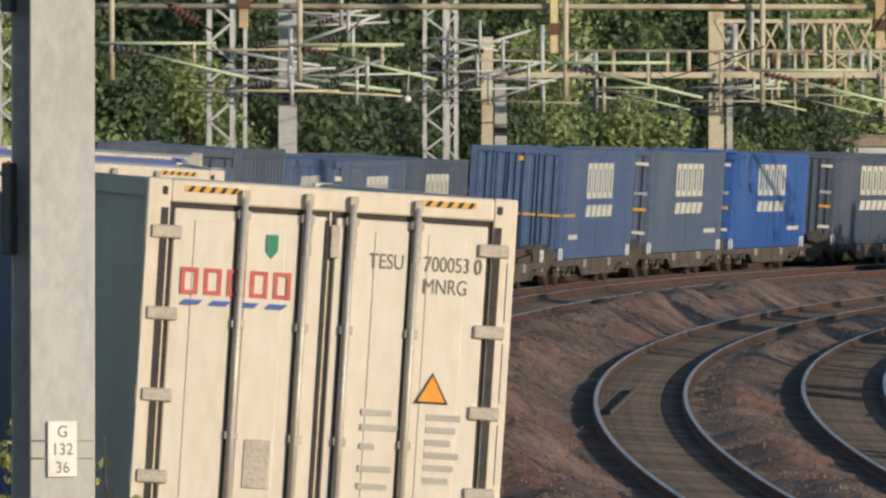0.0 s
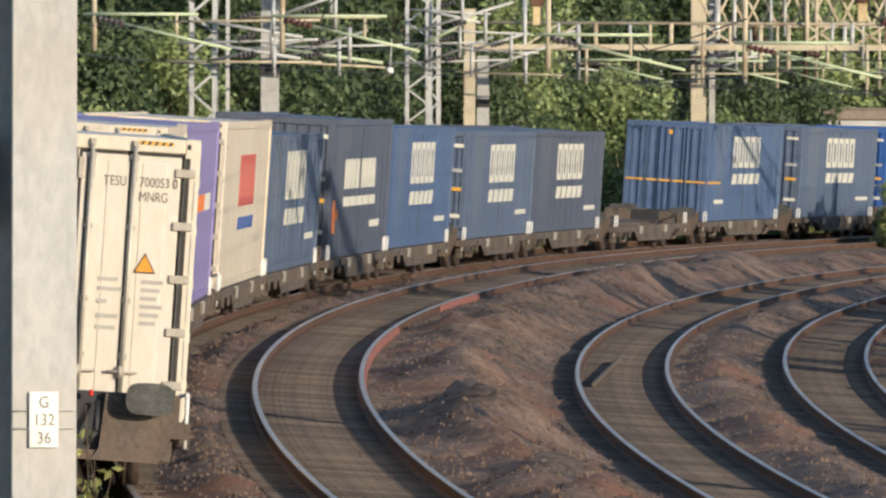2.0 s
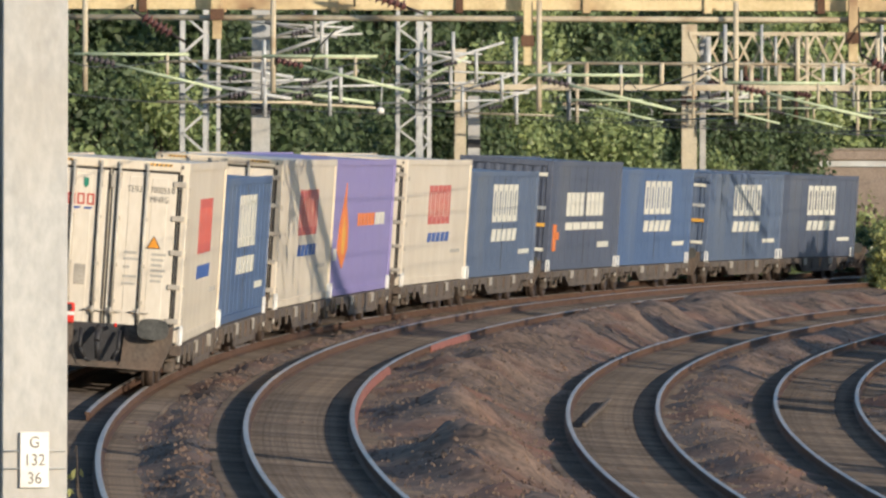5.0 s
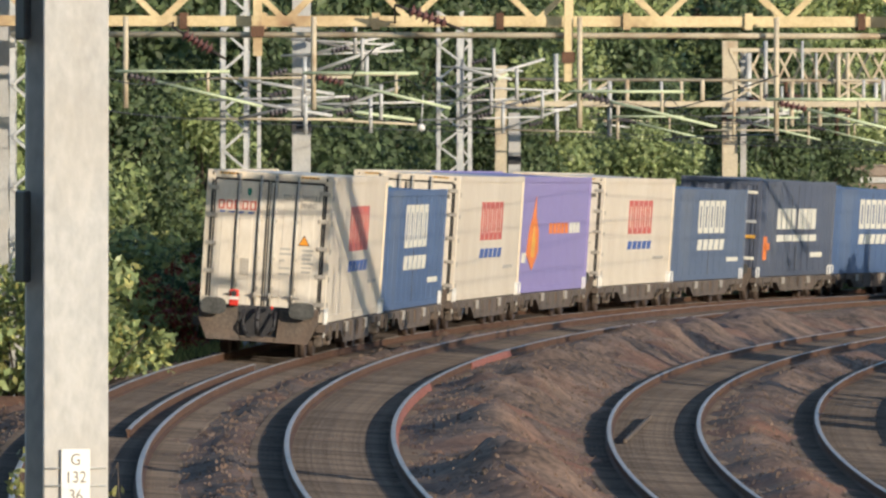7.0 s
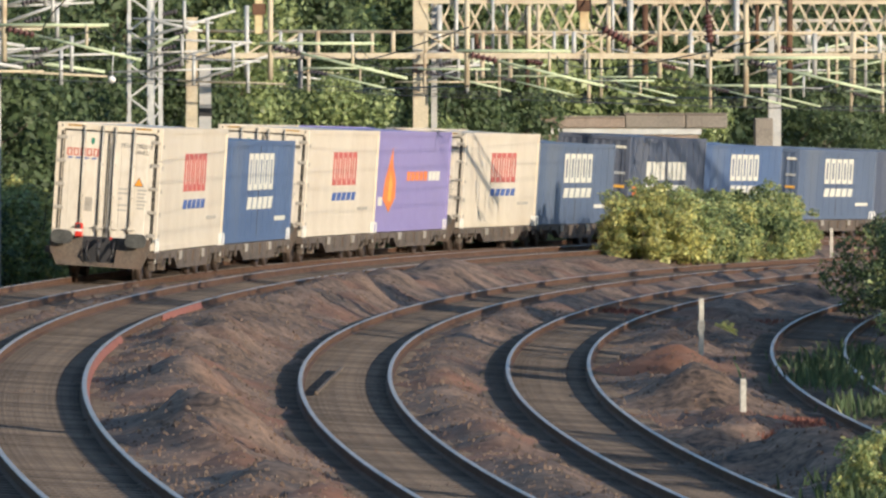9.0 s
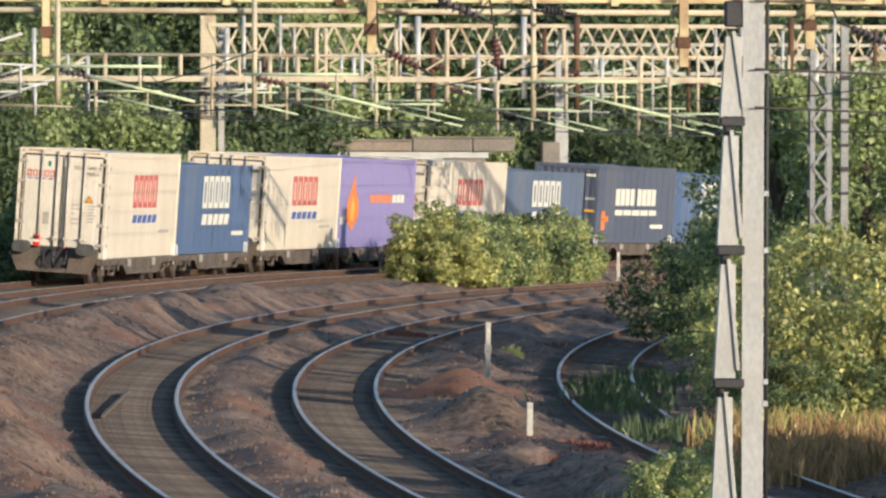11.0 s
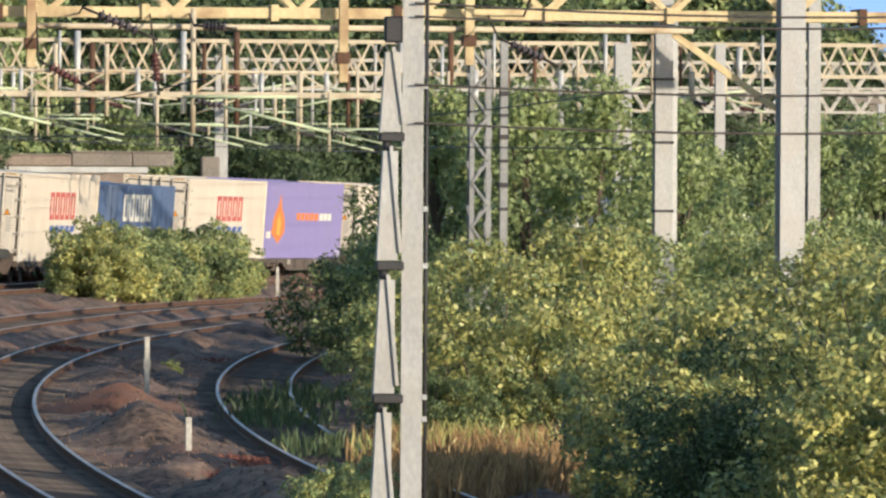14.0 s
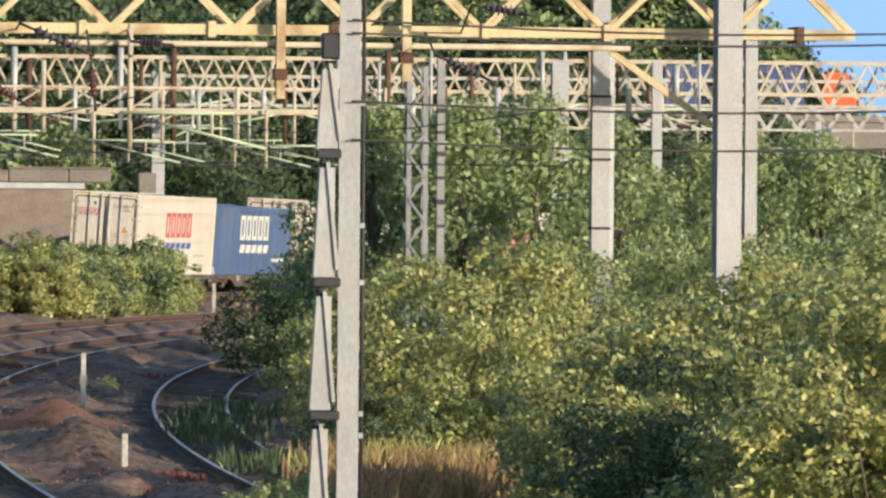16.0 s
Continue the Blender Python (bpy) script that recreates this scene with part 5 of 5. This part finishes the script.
blades("red_herbs", "reddish low herbs on the ballast", [(*beside(8.6, 213), -1.35, 0.5), (*beside(10.2, 226), -1.45, 0.4), (9.75, 136, -1.15, 0.28), (10.1, 138, -1.15, 0.25), (14.6, 213, -1.4, 0.5), (13.9, 209, -1.4, 0.4), (15.5, 225, -1.5, 0.5), (16.9, 215, -1.5, 0.4), (11.3, 214, -1.2, 0.35), (8.4, 210, -1.1, 0.35), (9.3, 133, -1.15, 0.2)], 7000, 0.13, "herb", 3, 3.0)


# ---- small lineside things ----
def marker_post(a, d, z0, h, label="short white lineside marker post"):
    q = sight(a, 218.6, d)
    t = thing("marker_post", label, "post", "marker posts")
    bm = bmesh.new()
    box(bm, q.x - 0.05, q.x + 0.05, q.y - 0.04, q.y + 0.04, z0 - 0.3, z0 + h)
    part("stake", bevelled(bm, 0.012), "post_paint", t)
    if h > 1:
        bm = bmesh.new()
        box(bm, q.x - 0.065, q.x + 0.065, q.y - 0.055, q.y + 0.055, z0 + h * 0.45, z0 + h * 0.62)
        part("collar", bm, "post_paint", t)


marker_post(1764, 171, -1.0, 1.14)
marker_post(1838, 138, -1.05, 0.66)
marker_post(2122, 246, -1.35, 0.68)
marker_post(1994, 300, -1.4, 1.1)

t = thing("timber", "weathered timber lying across a track", "timber")
bm = bmesh.new()
beam(bm, (2.72, 141, -0.72), (3.45, 155, -0.74), 0.06, 0.06)
part("plank", bevelled(bm, 0.01), "sleeper", t)

spare = thing("spare_rail", "loose worn rail lying inside the track", "rail")
build_rail(spare, 0.0, 0.0, 1, 127, 168, "rail_piece", -0.42, -0.01)


def painted_strip(y0, y1):
    """Faded red paint along the foot of the second track's inner rail."""
    bm = bmesh.new()
    o, z = OFFSETS["two"]
    rows, y = [], y0
    while y <= y1:
        ring = []
        for d, h in ((0.038, -0.14), (0.075, -0.15), (0.075, -0.12), (0.042, -0.02)):
            x, yy = beside(o + 0.7525 + d, y)
            ring.append(bm.verts.new((x, yy, z + rise(y) - 0.75 * math.tan(CANT) + h)))
        rows.append(ring)
        y += 2.0
    for a, b in zip(rows, rows[1:]):
        for i in range(4):
            bm.faces.new((a[i], a[(i + 1) % 4], b[(i + 1) % 4], b[i]))
    bm.faces.new(rows[0])
    bm.faces.new(rows[-1][::-1])
    part("painted_strip", bm, "red_paint", TRACKS["two"], "faded red paint along a rail")


painted_strip(116, 156)
painted_strip(172, 184)


def lineside_building():
    q = sight(1662, 218.6, 341)
    t = thing("lineside_building", "low flat-roofed brown lineside building", "building", at=pose(q.x, q.y, -2.2, 0, 0, 0))
    w = 3.15
    bm = bmesh.new()
    box(bm, -w - 1.4, w - 1.0, 0, 5, 0, 4.95)
    part("wall", bm, "brown_wall", t)
    bm = bmesh.new()
    box(bm, -w - 1.5, w - 0.9, -0.1, 5.1, 4.95, 5.2)
    part("band", bevelled(bm, 0.02), "galv", t)
    for x0, x1, z, m in ((-w - 1.5, -0.75, 5.62, "brown_wall"), (-0.74, 1.6, 5.74, "concrete"), (1.61, w + 0.1, 5.74, "concrete")):
        bm = bmesh.new()
        box(bm, x0, x1, -0.2, 5.1, 5.2, z)
        roof = part("roof_block", bevelled(bm, 0.05), m, t)
        bm = bmesh.new()
        box(bm, x0 - 0.03, x1 + 0.0, -0.26, 5.15, z, z + 0.06)
        part("coping", bm, "concrete", roof)
    q = sight(1875, 218.6, 342)
    t = thing("chimney_stub", "small brown concrete stub beside a mast", "block", at=pose(q.x, q.y, -2.2))
    bm = bmesh.new()
    box(bm, -0.35, 0.35, 0, 1, 0, 5.6)
    part("shaft", bevelled(bm, 0.03), "concrete", t)


def road_bridge():
    t = thing("road_bridge", "grey-brown concrete road bridge over the railway", "bridge")
    y = 600.0
    x0, x1 = 55.0, 150.0
    bm = bmesh.new()
    box(bm, x0, x1, y, y + 9, 4.9, 6.9)
    part("deck", bevelled(bm, 0.05), "concrete", t)
    for yy in (y - 0.2, y + 8.9):
        bm = bmesh.new()
        box(bm, x0, x1, yy, yy + 0.25, 6.9, 7.35)
        part("parapet", bevelled(bm, 0.04), "concrete", t)
    for x in (60, 89, 113, 140):
        bm = bmesh.new()
        box(bm, x - 0.7, x + 0.7, y + 0.5, y + 8.5, -3, 4.9)
        part("pier", bm, "concrete", t)


def lorry():
    t = thing("lorry", "orange lorry cab with a blue tarpaulin trailer", "lorry")
    bm = bmesh.new()
    prism(bm, ((-0.2, 1.0), (2.1, 1.0), (2.1, 1.75), (1.85, 2.5), (1.45, 3.4), (0.1, 3.5), (-0.2, 3.1)), -1.2, 1.2, 0, Matrix.Rotation(radians(-90), 4, "Z") @ Matrix.Diagonal((1, 1, 1, 1)))
    part("cab", bevelled(bm, 0.06), "lorry_orange", t)
    bm = bmesh.new()
    box(bm, 0.75, 1.7, -1.215, -1.19, 1.95, 2.6)
    part("side_window", bm, "glass", t)
    bm = bmesh.new()
    box(bm, 2.05, 2.2, -1.1, -0.6, 1.35, 1.8)
    part("headlight", bevelled(bm, 0.06), "lamp_glass", t)
    bm = bmesh.new()
    box(bm, -11.5, 2.0, -1.1, 1.1, 0.75, 1.05)
    part("chassis", bm, "black", t)
    bm = bmesh.new()
    box(bm, -11.4, -1.6, -1.25, 1.25, 1.1, 3.9)
    tr = part("trailer", bevelled(bm, 0.05), "lorry_blue", t, "blue tarpaulin trailer")
    for k in range(10):
        bm = bmesh.new()
        box(bm, -11.2 + k, -11.1 + k, -1.275, -1.24, 1.2, 3.8)
        part("strap", bm, "dark_mark", tr)
    for x in (1.2, -1.0, -8.4, -9.7):
        for y in (-1.05, 1.05):
            bm = bmesh.new()
            tube(bm, (x, y - 0.15, 0.5), (x, y + 0.15, 0.5), 0.5, n=18)
            part("wheel", bm, "black", t)
    return t


lineside_building()
road_bridge()
truck = lorry()
bm = bmesh.new()
box(bm, -1500, 2500, 2600, 2610, -20, 420)
tagged(part("backdrop", bm, "sky"), "clear pale blue evening sky", "sky", kind="structure")
lane = [(t, pose(sight(2650 + 446 * (t - 15.0), 218.6, 603).x, 603, 6.9)) for t in [0.5 * k for k in range(33)]]
MOVERS = [(truck, lane)]


t = thing("round_fitting", "small white round fitting on a bracket", "overhead fitting")
q = sight(721, 176, 238)
bm = bmesh.new()
bmesh.ops.create_icosphere(bm, subdivisions=2, radius=0.11, matrix=Matrix.Translation(q))
part("globe", bm, "plate", t)
bm = bmesh.new()
tube(bm, q, q + Vector((0.05, 0.1, 0.9)), 0.02, n=6)
part("stalk", bm, "galv", t)


# ---- sleepers and loose stone ----
bm = bmesh.new()
box(bm, -1.28, 1.28, -0.125, 0.125, -0.13, 0.0)
bevelled(bm, 0.02)
sleeper_mesh = bpy.data.meshes.new("sleeper")
bm.to_mesh(sleeper_mesh)
bm.free()
sleeper_mesh.materials.append(M["sleeper"])
for key, (o, z) in OFFSETS.items():
    y = 86.0
    while y < 280:
        x, yy = beside(o, y)
        ob = new("sleeper", sleeper_mesh)
        ob.parent = TRACKS[key]
        ob.matrix_basis = Matrix.Translation((x, yy, z + rise(y) - 0.145)) @ Matrix.Rotation(-math.atan(curve_slope(y)), 4, "Z") @ Matrix.Rotation(CANT, 4, "Y")
        y += 0.66


def loose_stones():
    """Loose ballast stones strewn over the beds in one piece."""
    g = np.random.default_rng(8)
    n = 75000
    ys = 84 + 130 * g.random(n) ** 1.35
    os_ = g.uniform(-3.2, 19.5, n)
    tet = np.array([(1, 0, -0.6), (-0.5, 0.87, -0.5), (-0.5, -0.87, -0.55), (0.1, 0.1, 0.8)])
    fs0 = np.array([(0, 1, 3), (1, 2, 3), (2, 0, 3)])
    vs, k = np.empty((n, 4, 3)), 0
    for i in range(n):
        o, y = float(os_[i]), float(ys[i])
        x, yy = beside(o, y)
        s = 0.016 + 0.028 * g.random() ** 3
        a = g.random() * 6.28
        c, sn = math.cos(a), math.sin(a)
        q = tet * s
        vs[i, :, 0] = x + q[:, 0] * c - q[:, 1] * sn
        vs[i, :, 1] = yy + q[:, 0] * sn + q[:, 1] * c
        vs[i, :, 2] = soil(o, y) + q[:, 2] + s * 0.3
    fs = (np.arange(n)[:, None, None] * 4 + fs0).reshape(-1, 3)
    me = bpy.data.meshes.new("loose_ballast")
    me.from_pydata(vs.reshape(-1, 3).tolist(), [], fs.tolist())
    me.materials.append(M["stone"])
    tagged(new("loose_ballast", me), "loose grey-brown ballast stones", "ballast", kind="stuff")


loose_stones()


# ---- what moves ----
STATIONS = [0.0]
for k in range(1, 1400):
    STATIONS.append(STATIONS[-1] + 0.5 * math.sqrt(1 + curve_slope(20 + 0.5 * k) ** 2))
START = float(np.interp(58.0, [20 + 0.5 * k for k in range(1400)], STATIONS))


def abreast(s):
    """The y of the spot s metres along the line from the train's first place."""
    return float(np.interp(START + s, STATIONS, [20 + 0.5 * k for k in range(1400)]))


def on_line(s, z):
    y = abreast(s)
    x, yy = beside(0, y)
    y2 = abreast(s + LONG)
    x2, yy2 = beside(0, y2)
    heading = math.atan2(x2 - x, yy2 - yy)
    slope = math.atan2(rise(y2) - rise(y), LONG)
    return Matrix.Translation((x, yy, rise(y))) @ Matrix.Rotation(-heading, 4, "Z") @ Matrix.Rotation(slope, 4, "X") @ Matrix.Rotation(CANT, 4, "Y") @ Matrix.Translation((0, 0, z))


PACE = ((0, 0.7), (0.5, 8.6), (1, 16.4), (1.5, 24.3), (2, 32.3), (2.5, 40.4), (3, 48.6), (3.5, 56.76), (5.8, 95.39), (6.5, 106.7), (7, 114.66), (7.5, 122.8), (8, 131.0),
        (8.5, 139.27), (11, 180.37), (12, 196.7), (13.5, 220.6), (14.5, 236.7), (16, 261.1))


def motions():
    times = [0.5 * k for k in range(33)]
    for ob, s, z in RIDERS:
        walk(ob, [(t, on_line(float(np.interp(t, [p[0] for p in PACE], [p[1] for p in PACE])) + s, z)) for t in times])
    for ob, rows in MOVERS:
        walk(ob, rows)


motions()
